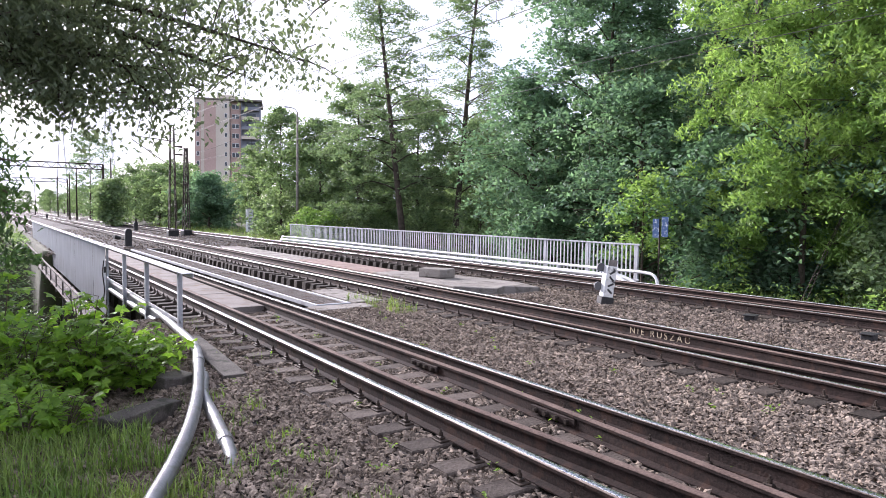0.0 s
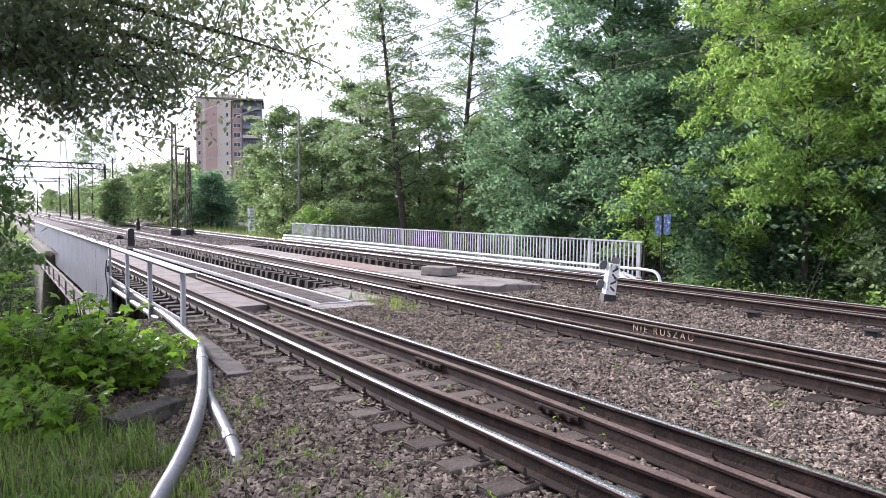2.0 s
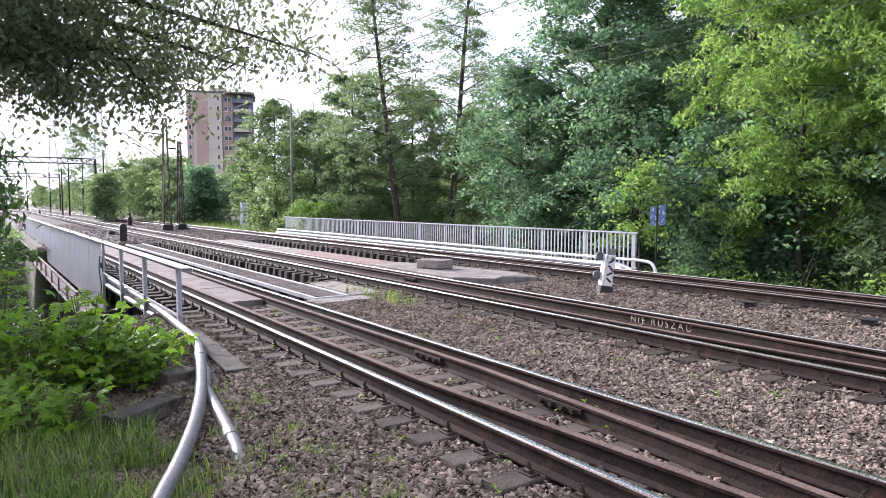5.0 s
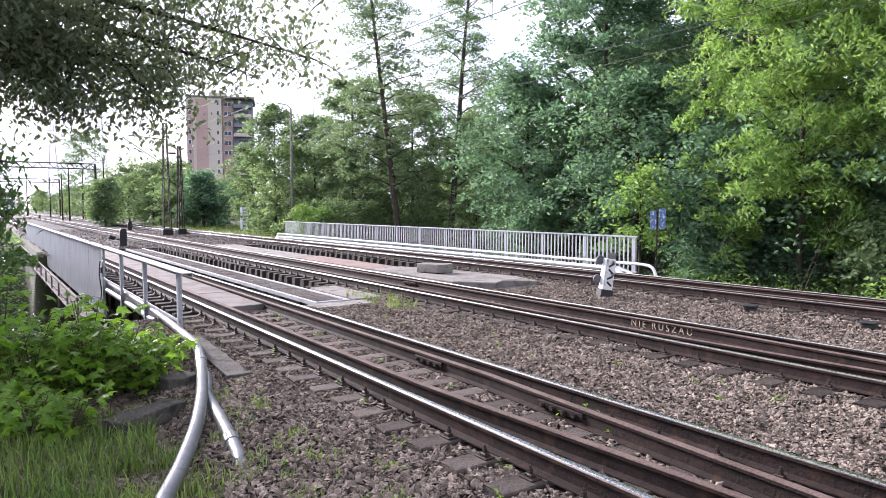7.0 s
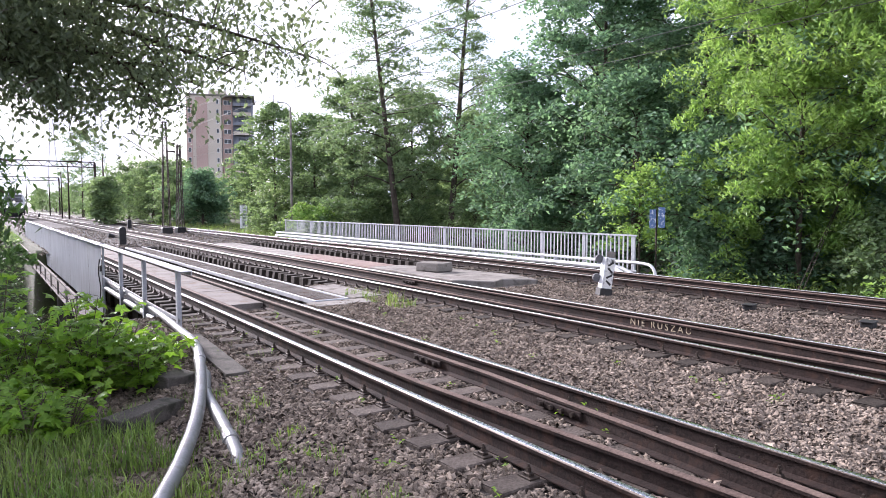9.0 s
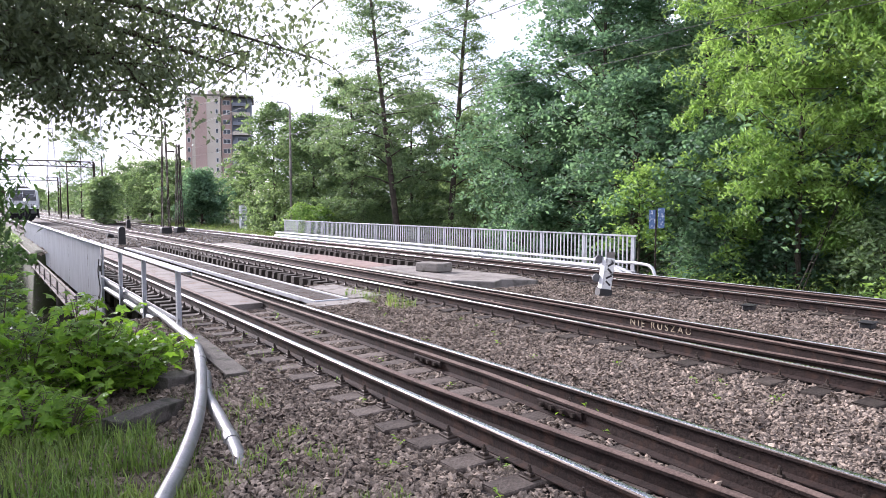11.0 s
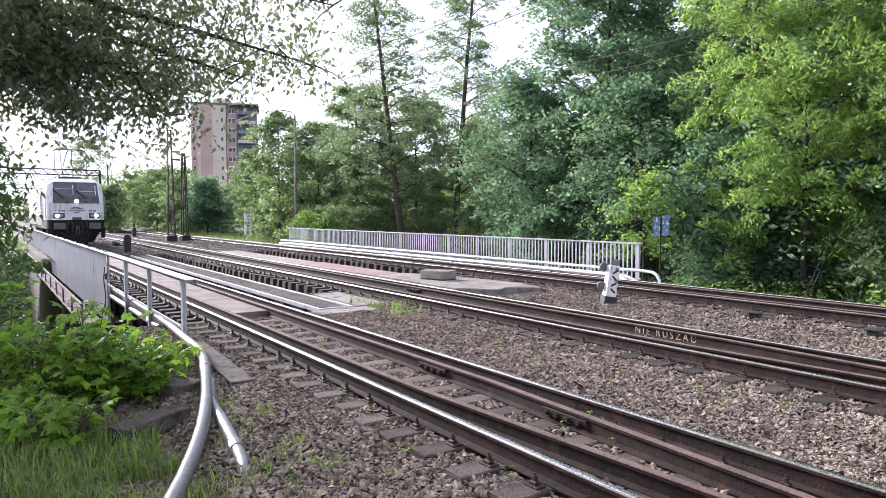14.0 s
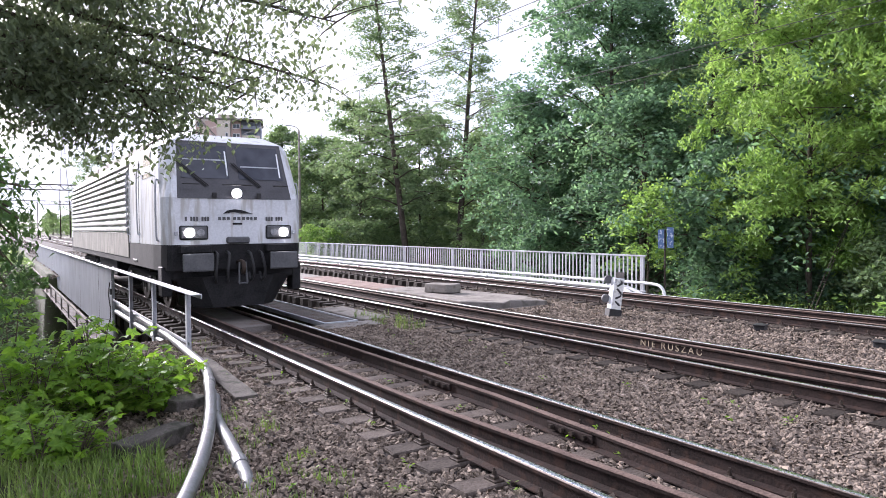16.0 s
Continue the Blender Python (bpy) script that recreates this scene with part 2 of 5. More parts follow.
def ground_z(x, y):
    """Height of the natural ground; 0 is the top of the rails."""
    z = -0.36
    edge = 13.3 - 3.2 * soft_step(2.2, -1.5, x)
    cut = soft_step(edge, edge + (0.5 if 1.9 < x < 15.8 else 3.5), y) * (1 - soft_step(36.8, 39.6 if x > 1.9 else 54, y))
    z -= 4.6 * cut * (1 if x < 16 else 0.6)
    if x > 16:
        z -= 0.45 * soft_step(16, 20, x) * (1 - cut) * (1 - soft_step(40, 60, y))
    if x < 1.0 and y < 12:
        z += 0.05 * noise.noise((x * 1.1, y * 1.1, 0))
    far = math.hypot(x, y)
    if far > 60:
        z += 0.5 * noise.noise((x * 0.02, y * 0.02, 3)) * soft_step(60, 160, far) * (0 if 0 < x < 18 else 1)
    return z


def lines(*stretches):
    out = []
    for a, b, step in stretches:
        out += list(np.arange(a, b, step))
    return out


gx = lines((-2500, -300, 550), (-300, -40, 26), (-40, -8, 4), (-8, 20, 0.4), (20, 60, 2), (60, 300, 24), (300, 2601, 460))
gy = lines((-2500, -100, 480), (-100, -4, 12), (-4, 52, 0.4), (52, 120, 4), (120, 400, 28), (400, 2601, 440))
verts = [(x, y, ground_z(x, y)) for y in gy for x in gx]
nx = len(gx)
faces = [(j * nx + i, j * nx + i + 1, (j + 1) * nx + i + 1, (j + 1) * nx + i) for j in range(len(gy) - 1) for i in range(nx - 1)]
ground = part("ground", mesh_from("ground", verts, faces, EARTH, True), EARTH)
tagged(ground, "grassy earth with a wooded stream valley under the bridge", "ground", kind="structure")


def centre_1(y):
    return 4.01


def centre_2(y):
    return 8.45 + 0.0035 * max(0, y - 30)


def centre_3(y):
    return 14.0 - 0.008 * min(60, max(0, y - 20))


def bed_z(x, y):
    """Top of the ballast: full under the tracks, slightly hollow between them."""
    z = -0.215
    for c in (centre_1, centre_2, centre_3):
        z += 0.022 * math.exp(-((x - c(y)) / 0.9) ** 2)
    z += 0.02 * noise.noise((x * 1.7, y * 1.7, 5))
    left = 1.0 + 0.06 * max(0, y - 4) + 0.18 * noise.noise((y * 0.8, 0, 2)) if y < 14 else 2.3
    z -= 0.30 * soft_step(left + 0.35, left - 0.25, x)
    z -= 0.30 * soft_step(15.3, 16.1, x)
    return z


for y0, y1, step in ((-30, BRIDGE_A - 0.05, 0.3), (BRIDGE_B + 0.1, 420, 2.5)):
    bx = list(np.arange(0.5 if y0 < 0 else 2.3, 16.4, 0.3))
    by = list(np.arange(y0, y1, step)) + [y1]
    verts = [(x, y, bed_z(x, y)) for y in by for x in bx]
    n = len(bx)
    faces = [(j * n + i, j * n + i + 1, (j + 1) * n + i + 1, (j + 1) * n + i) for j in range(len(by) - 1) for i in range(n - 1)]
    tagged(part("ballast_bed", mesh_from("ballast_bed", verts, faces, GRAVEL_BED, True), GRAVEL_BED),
           "brown-grey crushed stone bed, darkened for the shade between stones", "ballast", kind="structure")


def stones(name, count, xr, yr, size, seed, keep=None):
    """Loose angular stones lying on the ballast, as one heap."""
    rng = np.random.default_rng(seed)
    x = rng.uniform(*xr, count)
    u = rng.uniform(0, 1, count)
    y = yr[0] + (yr[1] - yr[0]) * u ** 1.25
    if keep is not None:
        ok = np.array([keep(a, b) for a, b in zip(x, y)])
        x, y = x[ok], y[ok]
    z = np.array([max(bed_z(a, b), ground_z(a, b)) if a < 2 else bed_z(a, b) for a, b in zip(x, y)])
    k = len(x)
    lump = np.array([(-1, -0.8, -0.3), (0.9, -1, -0.3), (1, 0.9, -0.3), (-0.8, 1, -0.3), (-0.6, -0.5, 0.9), (0.7, -0.3, 1), (0.1, 0.8, 0.8)], float)
    v = lump[None] + rng.uniform(-0.38, 0.38, (k, 7, 3))
    v *= rng.uniform(0.55, 1.3, (k, 1, 3)) * np.array([1.15, 0.9, 0.62])
    q = rng.normal(size=(k, 4)) * np.array([1.0, 0.34, 0.34, 1.0])       # mostly lying flat
    q /= np.linalg.norm(q, axis=1)[:, None]
    w, a, b, c = q.T
    rot = np.stack([np.stack([1 - 2 * (b * b + c * c), 2 * (a * b - c * w), 2 * (a * c + b * w)], -1),
                    np.stack([2 * (a * b + c * w), 1 - 2 * (a * a + c * c), 2 * (b * c - a * w)], -1),
                    np.stack([2 * (a * c - b * w), 2 * (b * c + a * w), 1 - 2 * (a * a + b * b)], -1)], 1)
    v = np.einsum("kij,knj->kni", rot, v) * (size * rng.uniform(0.55, 1.2, k) ** 1.0)[:, None, None] * 0.5
    v += np.stack([x, y, z + size * rng.uniform(-0.05, 0.4, k)], -1)[:, None]
    t = np.array([(4, 5, 6), (0, 1, 5), (0, 5, 4), (1, 2, 5), (2, 6, 5), (2, 3, 6), (3, 0, 4), (3, 4, 6)])
    tris = (np.arange(k)[:, None, None] * 7 + t[None]).reshape(-1, 3)
    ob = part(name, fast_mesh(name, v.reshape(-1, 3), tris, STONE), STONE)
    return tagged(ob, "loose brown and grey crushed stones between the rails", "ballast", kind="stuff")


def guard_offset(y):
    """Distance of the guard rails from the track's middle: they draw together off the bridge."""
    return 0.425 - 0.055 * max(0.0, 6.1 - max(y, 1.0))


def off_rails(x, y):
    for c in (centre_1, centre_2, centre_3):
        d = abs(x - c(y))
        if 0.62 < d < 0.84 or abs(d - guard_offset(y)) < 0.095:
            return False
        if d < 1.3 and ((y + 6.09) / 0.55 + 0.24) % 1.0 < 0.48:      # clear of the sleepers
            return False
    return True


stones("ballast_stones", 82000, (0.75, 8.0), (2.0, 13.3), 0.053, 1, off_rails)
stones("ballast_stones", 42000, (8.0, 15.6), (2.5, 13.3), 0.056, 2, off_rails)
stones("ballast_stones", 7000, (2.0, 15.6), (BRIDGE_B + 0.2, 75.0), 0.085, 3, off_rails)
stones("ballast_stones", 9000, (-0.1, 1.15), (3.9, 8.8), 0.042, 5)
stones("ballast_stones", 9000, (0.9, 15.6), (-8.0, 2.2), 0.075, 4, off_rails)
stones("ballast_stones", 9500, (6.65, 9.9), (13.3, 16.5), 0.056, 6, off_rails)
stones("ballast_stones", 6000, (12.3, 15.6), (13.3, 18.5), 0.060, 7, off_rails)

# ---- tracks ----
RAIL = [(-0.075, -0.172), (0.075, -0.172), (0.075, -0.160), (0.012, -0.142), (0.0085, -0.045), (0.035, -0.034), (0.035, -0.008),
        (0.028, -0.001), (-0.028, -0.001), (-0.035, -0.008), (-0.035, -0.034), (-0.0085, -0.045), (-0.012, -0.142), (-0.075, -0.160)]
HEAD = [(-0.0355, -0.012), (0.0355, -0.012), (0.0355, -0.007), (0.028, 0.0), (0.014, 0.003), (-0.014, 0.003), (-0.028, 0.0), (-0.0355, -0.007)]
SHINE = [(-0.026, 0.001), (0.031, -0.003), (0.028, 0.0035), (0.013, 0.0055), (-0.012, 0.0055), (-0.024, 0.0035)]


def long_rail(section, centre, offset, y0, y1, material):
    ys = [y for y in (list(np.arange(y0, 60, 1.0)) + list(np.arange(60, 421, 6.0))) if y <= y1] + [y1]
    n = len(section)
    verts = [(centre(y) + (offset(y) if callable(offset) else offset) + sx, y, sz) for y in ys for sx, sz in section]
    faces = [(j * n + i, j * n + (i + 1) % n, (j + 1) * n + (i + 1) % n, (j + 1) * n + i) for j in range(len(ys) - 1) for i in range(n)]
    faces += [tuple(range(n))[::-1], tuple(range((len(ys) - 1) * n, len(ys) * n))]
    return mesh_from("rail", verts, faces, material)


def bolt_mesh():
    """A rail chair with its screw: base plate, clip and bolt head."""
    bm = box(0.10, 0.15, 0.018, 0.004, (0, 0, 0.009))
    box(0.055, 0.075, 0.030, 0.008, (0.0, 0, 0.03), bm)
    bmesh.ops.create_cone(bm, cap_ends=True, segments=6, radius1=0.021, radius2=0.019, depth=0.035, matrix=Matrix.Translation((0.0, 0, 0.062)))
    bmesh.ops.create_cone(bm, cap_ends=True, segments=6, radius1=0.012, radius2=0.010, depth=0.03, matrix=Matrix.Translation((0.0, 0, 0.09)))
    me = bpy.data.meshes.new("rail_clamp")
    bm.to_mesh(me)
    bm.free()
    me.materials.append(IRON)
    return me


CLAMP = bolt_mesh()
SLEEPERS = []
for k in range(6):
    random.seed(40 + k)
    bm = box(2.5, 0.25, 0.15, 0.012, (0, 0, -0.247))
    bmesh.ops.subdivide_edges(bm, edges=[e for e in bm.edges if e.calc_length() > 1], cuts=7)
    for v in bm.verts:
        v.co.y += 0.008 * noise.noise(v.co * 3 + Vector((k, 0, 0)))
        v.co.z += 0.006 * noise.noise(v.co * 5 + Vector((0, k, 0)))
        v.co.x += random.uniform(-0.02, 0.02) if abs(v.co.x) > 1.2 else 0
    me = bpy.data.meshes.new("sleeper")
    bm.to_mesh(me)
    bm.free()
    me.materials.append(TIMBER)
    SLEEPERS.append(me)
DARK_SLEEPERS = []
for me in SLEEPERS[:3]:
    d = me.copy()
    d.materials[0] = DARK_TIMBER
    DARK_SLEEPERS.append(d)

DEEP_TIMBERS = []
for me in DARK_SLEEPERS:
    d = me.copy()
    for v in d.vertices:
        if v.co.z < -0.25:
            v.co.z -= 0.16
    DEEP_TIMBERS.append(d)

def near(side):
    return lambda y: side * guard_offset(y)


for name, centre, guard_end in (("first", centre_1, 70), ("second", centre_2, 62), ("third", centre_3, 62)):
    track = thing("railway_track", Matrix.Identity(4), "rusty railway track with guard rails on timber sleepers", "railway track", "three tracks")
    for side in (-1, 1):
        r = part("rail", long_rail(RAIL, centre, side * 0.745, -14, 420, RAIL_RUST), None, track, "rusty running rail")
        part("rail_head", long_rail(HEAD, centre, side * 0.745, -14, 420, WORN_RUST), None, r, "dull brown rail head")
        part("running_band", long_rail([(-side * x, z) for x, z in SHINE][::-side], centre, side * 0.745, -14, 420, RAIL_STEEL), None, r, "polished running surface")
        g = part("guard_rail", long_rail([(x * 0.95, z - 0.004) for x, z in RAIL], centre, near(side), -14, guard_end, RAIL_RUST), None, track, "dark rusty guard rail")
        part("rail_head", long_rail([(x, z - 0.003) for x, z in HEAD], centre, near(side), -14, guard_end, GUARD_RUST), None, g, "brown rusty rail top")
    random.seed(7)
    y = -6.09
    while y < 100:
        on_bridge = {"first": BRIDGE_A, "second": 16.6, "third": 19.0}[name] < y < BRIDGE_B
        dark = on_bridge or name != "first"
        me = random.choice(DEEP_TIMBERS if on_bridge else DARK_SLEEPERS if dark else SLEEPERS)
        sl = part("sleeper", me, None, track, "", at=pose(centre(y) + random.uniform(-0.04, 0.04), y, 0, 0, 0, random.uniform(-1, 1)))
        if y < 45:
            for off in (-0.885, 0.885):
                part("rail_clamp", CLAMP, None, sl, at=pose(off, random.uniform(-0.02, 0.02), -0.172))
            if y < 16:
                for off in (-0.62, 0.62):
                    part("rail_clamp", CLAMP, None, sl, at=pose(off, random.uniform(-0.02, 0.02), -0.172))
        y += 0.55 if y < 60 else 1.10
    rest = bmesh.new()
    for k in range(230):
        yy = 100.6 + k * 1.10
        box(2.5, 0.25, 0.15, 0, (centre(yy), yy, -0.247), rest)
    tagged(part("sleepers", rest, TIMBER, track), kind="stuff")

# ---- bridge ----
def bridge():
    b = thing("railway_bridge", Matrix.Identity(4), "old steel girder railway bridge on concrete abutments", "bridge", kind="structure")
    for y in (BRIDGE_A - 0.35, BRIDGE_B + 0.35):
        part("abutment", box(13.5, 0.8, 5.2, 0.03, (9.45, y, -2.86)), DARK_CONCRETE, b, "dark blotched concrete abutment")
    for c in (4.01, 8.45, 13.95):
        for side in (-0.8, 0.8):
            bm = box(0.02, BRIDGE_B - BRIDGE_A, 1.0, 0, (c + side, (BRIDGE_A + BRIDGE_B) / 2, -0.86))
            for z in (-0.345, -1.36):
                box(0.32, BRIDGE_B - BRIDGE_A, 0.03, 0, (c + side, (BRIDGE_A + BRIDGE_B) / 2, z), bm)
            for k in range(18):
                box(0.26, 0.015, 0.96, 0, (c + side, BRIDGE_A + 0.8 + k * 1.55, -0.86), bm)
            part("girder", bm, IRON, b, "dark riveted steel girder")
    part("end_plate", box(0.80, 0.03, 0.16, 0.004, (4.01, BRIDGE_A - 0.31, -0.15)), DECK, b)
    y = BRIDGE_A - 0.3
    random.seed(5)
    while y < 38.5:                       # plates between the guard rails
        part("deck_plate", box(0.80, 2.36, 0.02, 0.004, (4.01 + random.uniform(-0.01, 0.01), y + 1.2, -0.085 + random.uniform(-0.006, 0.006))), DECK, b, "worn brown-grey deck plate")
        y += 2.4
    # walkway between the first two tracks
    for k in range(19):
        y0 = 13.60 + k * 1.22
        bm = bmesh.new()
        for j in range(20):
            box(0.72, 0.022, 0.03, 0, (6.06, y0 + 0.04 + j * 0.06, -0.21), bm)
        for j in range(5):
            box(0.012, 1.2, 0.035, 0, (5.74 + j * 0.16, y0 + 0.6, -0.212), bm)
        part("grating", bm, DECK, b, "rusty steel walkway grating")
    for x in (5.675, 6.445):
        part("walkway_edge", box(0.05, 23.2, 0.10, 0.006, (x, 25.2, -0.215)), GREY_PAINT, b, "light grey steel edge beam")
    part("walkway_edge", box(0.82, 0.07, 0.10, 0.006, (6.06, 13.56, -0.215)), GREY_PAINT, b)
    part("end_slab", box(1.34, 0.60, 0.12, 0.02, (6.06, 13.13, -0.235)), CONCRETE, b, "cracked concrete end slab")
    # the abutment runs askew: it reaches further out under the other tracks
    part("abutment", box(3.3, 3.3, 5.0, 0.03, (8.28, 14.9, -2.74)), DARK_CONCRETE, b, "dark blotched concrete abutment")
    part("abutment", box(3.6, 5.0, 5.0, 0.03, (14.15, 16.1, -2.74)), DARK_CONCRETE, b, "dark blotched concrete abutment")
    part("bearing_slab", box(0.72, 2.6, 0.14, 0.02, (6.98, 14.85, -0.235)), CONCRETE, b, "cracked concrete bearing slab")
    # kerb and slab between the other two tracks
    part("kerb", box(1.10, 6.6, 0.5, 0.03, (10.88, 23.0, -0.39)), PINK_CONCRETE, b, "reddish concrete kerb")
    part("kerb", box(1.10, 12.0, 0.5, 0.03, (10.95, 32.35, -0.43)), CONCRETE, b)
    bm = bmesh.new()
    low = [bm.verts.new((x, y, -0.42)) for x, y in ((10.25, 19.65), (10.2, 14.9), (10.9, 13.9), (11.45, 14.3), (12.15, 13.6), (12.5, 14.9), (12.1, 18.2), (11.45, 19.65))]
    f = bm.faces.new(low)
    top = bmesh.ops.extrude_face_region(bm, geom=[f])
    bmesh.ops.translate(bm, vec=(0, 0, 0.30), verts=[v for v in top["geom"] if isinstance(v, bmesh.types.BMVert)])
    bmesh.ops.recalc_face_normals(bm, faces=bm.faces)
    bmesh.ops.bevel(bm, geom=bm.edges[:], offset=0.02, segments=1, affect="EDGES")
    part("broken_slab", bm, CONCRETE, b, "broken concrete slab with uneven edge")
    return b


bridge()


def rough_block(sx, sy, sz, amount, seed):
    bm = box(sx, sy, sz, min(sx, sy, sz) * 0.1, seg=2)
    bmesh.ops.subdivide_edges(bm, edges=bm.edges[:], cuts=1, use_grid_fill=True)
    for v in bm.verts:
        v.co += Vector((noise.noise(v.co * 4 + Vector((seed, 0, 0))), noise.noise(v.co * 4 + Vector((0, seed, 0))), noise.noise(v.co * 4 + Vector((0, 0, seed))))) * amount
    return bm


ob = part("concrete_block", rough_block(0.62, 0.95, 0.28, 0.04, 3), CONCRETE, at=pose(11.15, 17.2, 0.02, 0, 0, 12))
tagged(ob, "rough grey concrete block lying on the bridge slab", "concrete block")
ob = part("concrete_beam", rough_block(0.80, 0.27, 0.16, 0.012, 8), DARK_CONCRETE, at=pose(1.06, 7.26, -0.235, 0, 0, 32))
tagged(ob, "dark concrete kerb beam lying in the grass", "concrete beam")
ob = part("concrete_beam", rough_block(0.40, 0.34, 0.22, 0.03, 18), DARK_CONCRETE, at=pose(1.60, 8.30, -0.20, 0, 0, 20))
tagged(ob, "weathered concrete footing under the pipes", "concrete beam")
ob = part("edge_slab", rough_block(0.28, 2.9, 0.10, 0.012, 11), DARK_CONCRETE, at=pose(2.36, 9.6, -0.195, 0, 0, -3))
tagged(ob, "flat concrete edge slab beside the first track", "slab")


def railing():
    r = thing("bridge_railing", Matrix.Identity(4), "grey painted steel railing on the bridge approach", "railing")
    for y in (11.70, 14.55, 17.30):
        bm = box(0.012, 0.11, 1.30, 0.003, (2.40, y, 0.18))
        box(0.09, 0.012, 1.28, 0.003, (2.44, y + 0.05, 0.17), bm)
        part("post", bm, GREY_PAINT, r)
    bm = box(0.17, 9.3, 0.014, 0.003, (2.38, 15.58, 0.850))
    box(0.014, 9.3, 0.07, 0.003, (2.46, 15.58, 0.815), bm)
    part("handrail", bm, GREY_PAINT, r, "flat weathered handrail")
    part("rail_bar", box(0.012, 8.6, 0.055, 0.003, (2.43, 15.9, -0.02)), GREY_PAINT, r)
    return r


railing()


def parapet():
    p = thing("bridge_parapet", Matrix.Identity(4), "pale grey sheet steel parapet with rusty lower edge", "parapet")
    random.seed(12)
    y = 20.2
    while y < 55.5:
        w = 2.70
        bm = bmesh.new()
        n = 12
        rows = []
        for i in range(n + 1):
            yy = y + w * i / n
            bend = 0.003 * math.sin(i * 1.1 + y)
            rows.append([bm.verts.new((2.40 + bend + (0.006 if z < 0 else 0), yy, z + (0.02 * noise.noise((yy * 0.5, 0, 0)) if z > 0.5 else 0)))
                         for z in (-1.04, -0.4, 0.3, 0.81)])
        for a, b in zip(rows, rows[1:]):
            for k in range(3):
                bm.faces.new((a[k], b[k], b[k + 1], a[k + 1]))
        bmesh.ops.solidify(bm, geom=bm.faces[:], thickness=0.008)
        part("panel", bm, PARAPET_PAINT, p)
        part("panel_post", box(0.05, 0.06, 1.96, 0.004, (2.45, y, -0.10)), GREY_PAINT, p)
        part("bracket", box(0.62, 0.05, 0.07, 0.004, (2.08, y + 0.05, -1.10)), DECK, p)
        part("outer_post", box(0.05, 0.05, 0.75, 0.004, (1.80, y + 0.05, -0.85)), DECK, p)
        y += 2.7
    for k in range(7):
        y0 = 20.2 + k * 5.4
        path = [(2.385, y0 + j * 0.9, 0.835 + 0.022 * noise.noise((y0 + j * 0.9, 2, 0))) for j in range(7)]
        bm = bmesh.new()
        for q, q2 in zip(path, path[1:]):
            box(0.13, 0.91, 0.016, 0.003, ((q[0] + q2[0]) / 2, (q[1] + q2[1]) / 2, (q[2] + q2[2]) / 2), bm)
        part("capping", bm, GREY_PAINT, p, "bent flat steel capping")
    part("ledge", box(0.12, 37, 0.03, 0.004, (1.82, 38.7, -1.06)), DECK, p, "rusty cable ledge")
    part("ledge", box(0.06, 37, 0.06, 0.004, (1.78, 38.7, -0.52)), DECK, p)
    part("ledge", box(0.40, 37, 0.02, 0.004, (2.12, 38.7, -1.075)), DECK, p)
    part("lock_box", box(0.05, 0.09, 0.16, 0.008, (2.35, 19.95, 0.22)), BLACK_PAINT, p, "small black lock box")
    part("cable", sweep(smooth_path([(2.36, 20.2, 0.45), (2.33, 20.2, 0.1), (2.36, 20.15, -0.3), (2.32, 20.0, -0.6)]), 0.015, 6), BLACK_PAINT, p, "black cable")
    return p


parapet()


def fence():
    f = thing("bridge_fence", Matrix.Identity(4), "light grey steel slat fence along the far bridge edge", "fence")
    slat = box(0.012, 0.062, 1.08, 0.003)
    me = bpy.data.meshes.new("slat")
    slat.to_mesh(me)
    slat.free()
    me.materials.append(GREY_PAINT)
    post = box(0.07, 0.09, 1.25, 0.006)
    pm = bpy.data.meshes.new("post")
    post.to_mesh(pm)
    post.free()
    pm.materials.append(GREY_PAINT)
    random.seed(3)
    for k in range(168):
        y = 13.68 + k * 0.168
        part("slat", me, None, f, at=pose(16.0, y, 0.41, random.uniform(-0.6, 0.6), 0, random.uniform(-4, 4)))
    for k in range(15):
        part("post", pm, None, f, at=pose(16.03, 13.62 + k * 2.02, 0.33))
    for z, h in ((0.97, 0.05), (-0.10, 0.05)):
        part("rail_bar", box(0.05, 28.6, h, 0.006, (16.0, 27.8, z)), GREY_PAINT, f)
    return f


fence()


def low_pipes():
    p = thing("handrail_pipes", Matrix.Identity(4), "white painted pipes running low along the fence", "pipes")
    part("pipe", sweep(smooth_path([(15.55, 42.3, -0.35), (15.55, 42.1, 0.12), (15.55, 41, 0.20), (15.55, 30, 0.20), (15.55, 20, 0.20), (15.55, 14.2, 0.20),
                                    (15.55, 13.0, 0.20), (15.55, 12.55, 0.10), (15.55, 12.4, -0.35)], 6), 0.045, 10), WHITE_PAINT, p, smooth=True)
    part("pipe", sweep(smooth_path([(15.45, 42.0, -0.1), (15.45, 41, 0.02), (15.45, 30, 0.02), (15.45, 20, 0.02), (15.45, 14.6, 0.02), (15.45, 13.9, 0.0), (15.45, 13.1, -0.38)], 6), 0.065, 10), WHITE_PAINT, p, smooth=True)
    part("pipe", sweep(smooth_path([(15.65, 14.6, 0.02), (15.65, 13.8, 0.0), (15.65, 12.8, -0.38)], 6), 0.055, 10), WHITE_PAINT, p, smooth=True)
    for k in range(15):
        y = 14.5 + k * 1.9
        bm = box(0.16, 0.03, 0.42, 0.004, (15.5, y, -0.05))
        box(0.20, 0.07, 0.03, 0.004, (15.5, y, 0.10), bm)
        part("pipe_clamp", bm, GREY_PAINT, p)
    for y in (20.5, 27.2):
        part("flange", sweep([(15.45, y, 0.02), (15.45, y + 0.12, 0.02)], 0.095, 12), WHITE_PAINT, p)
    return p


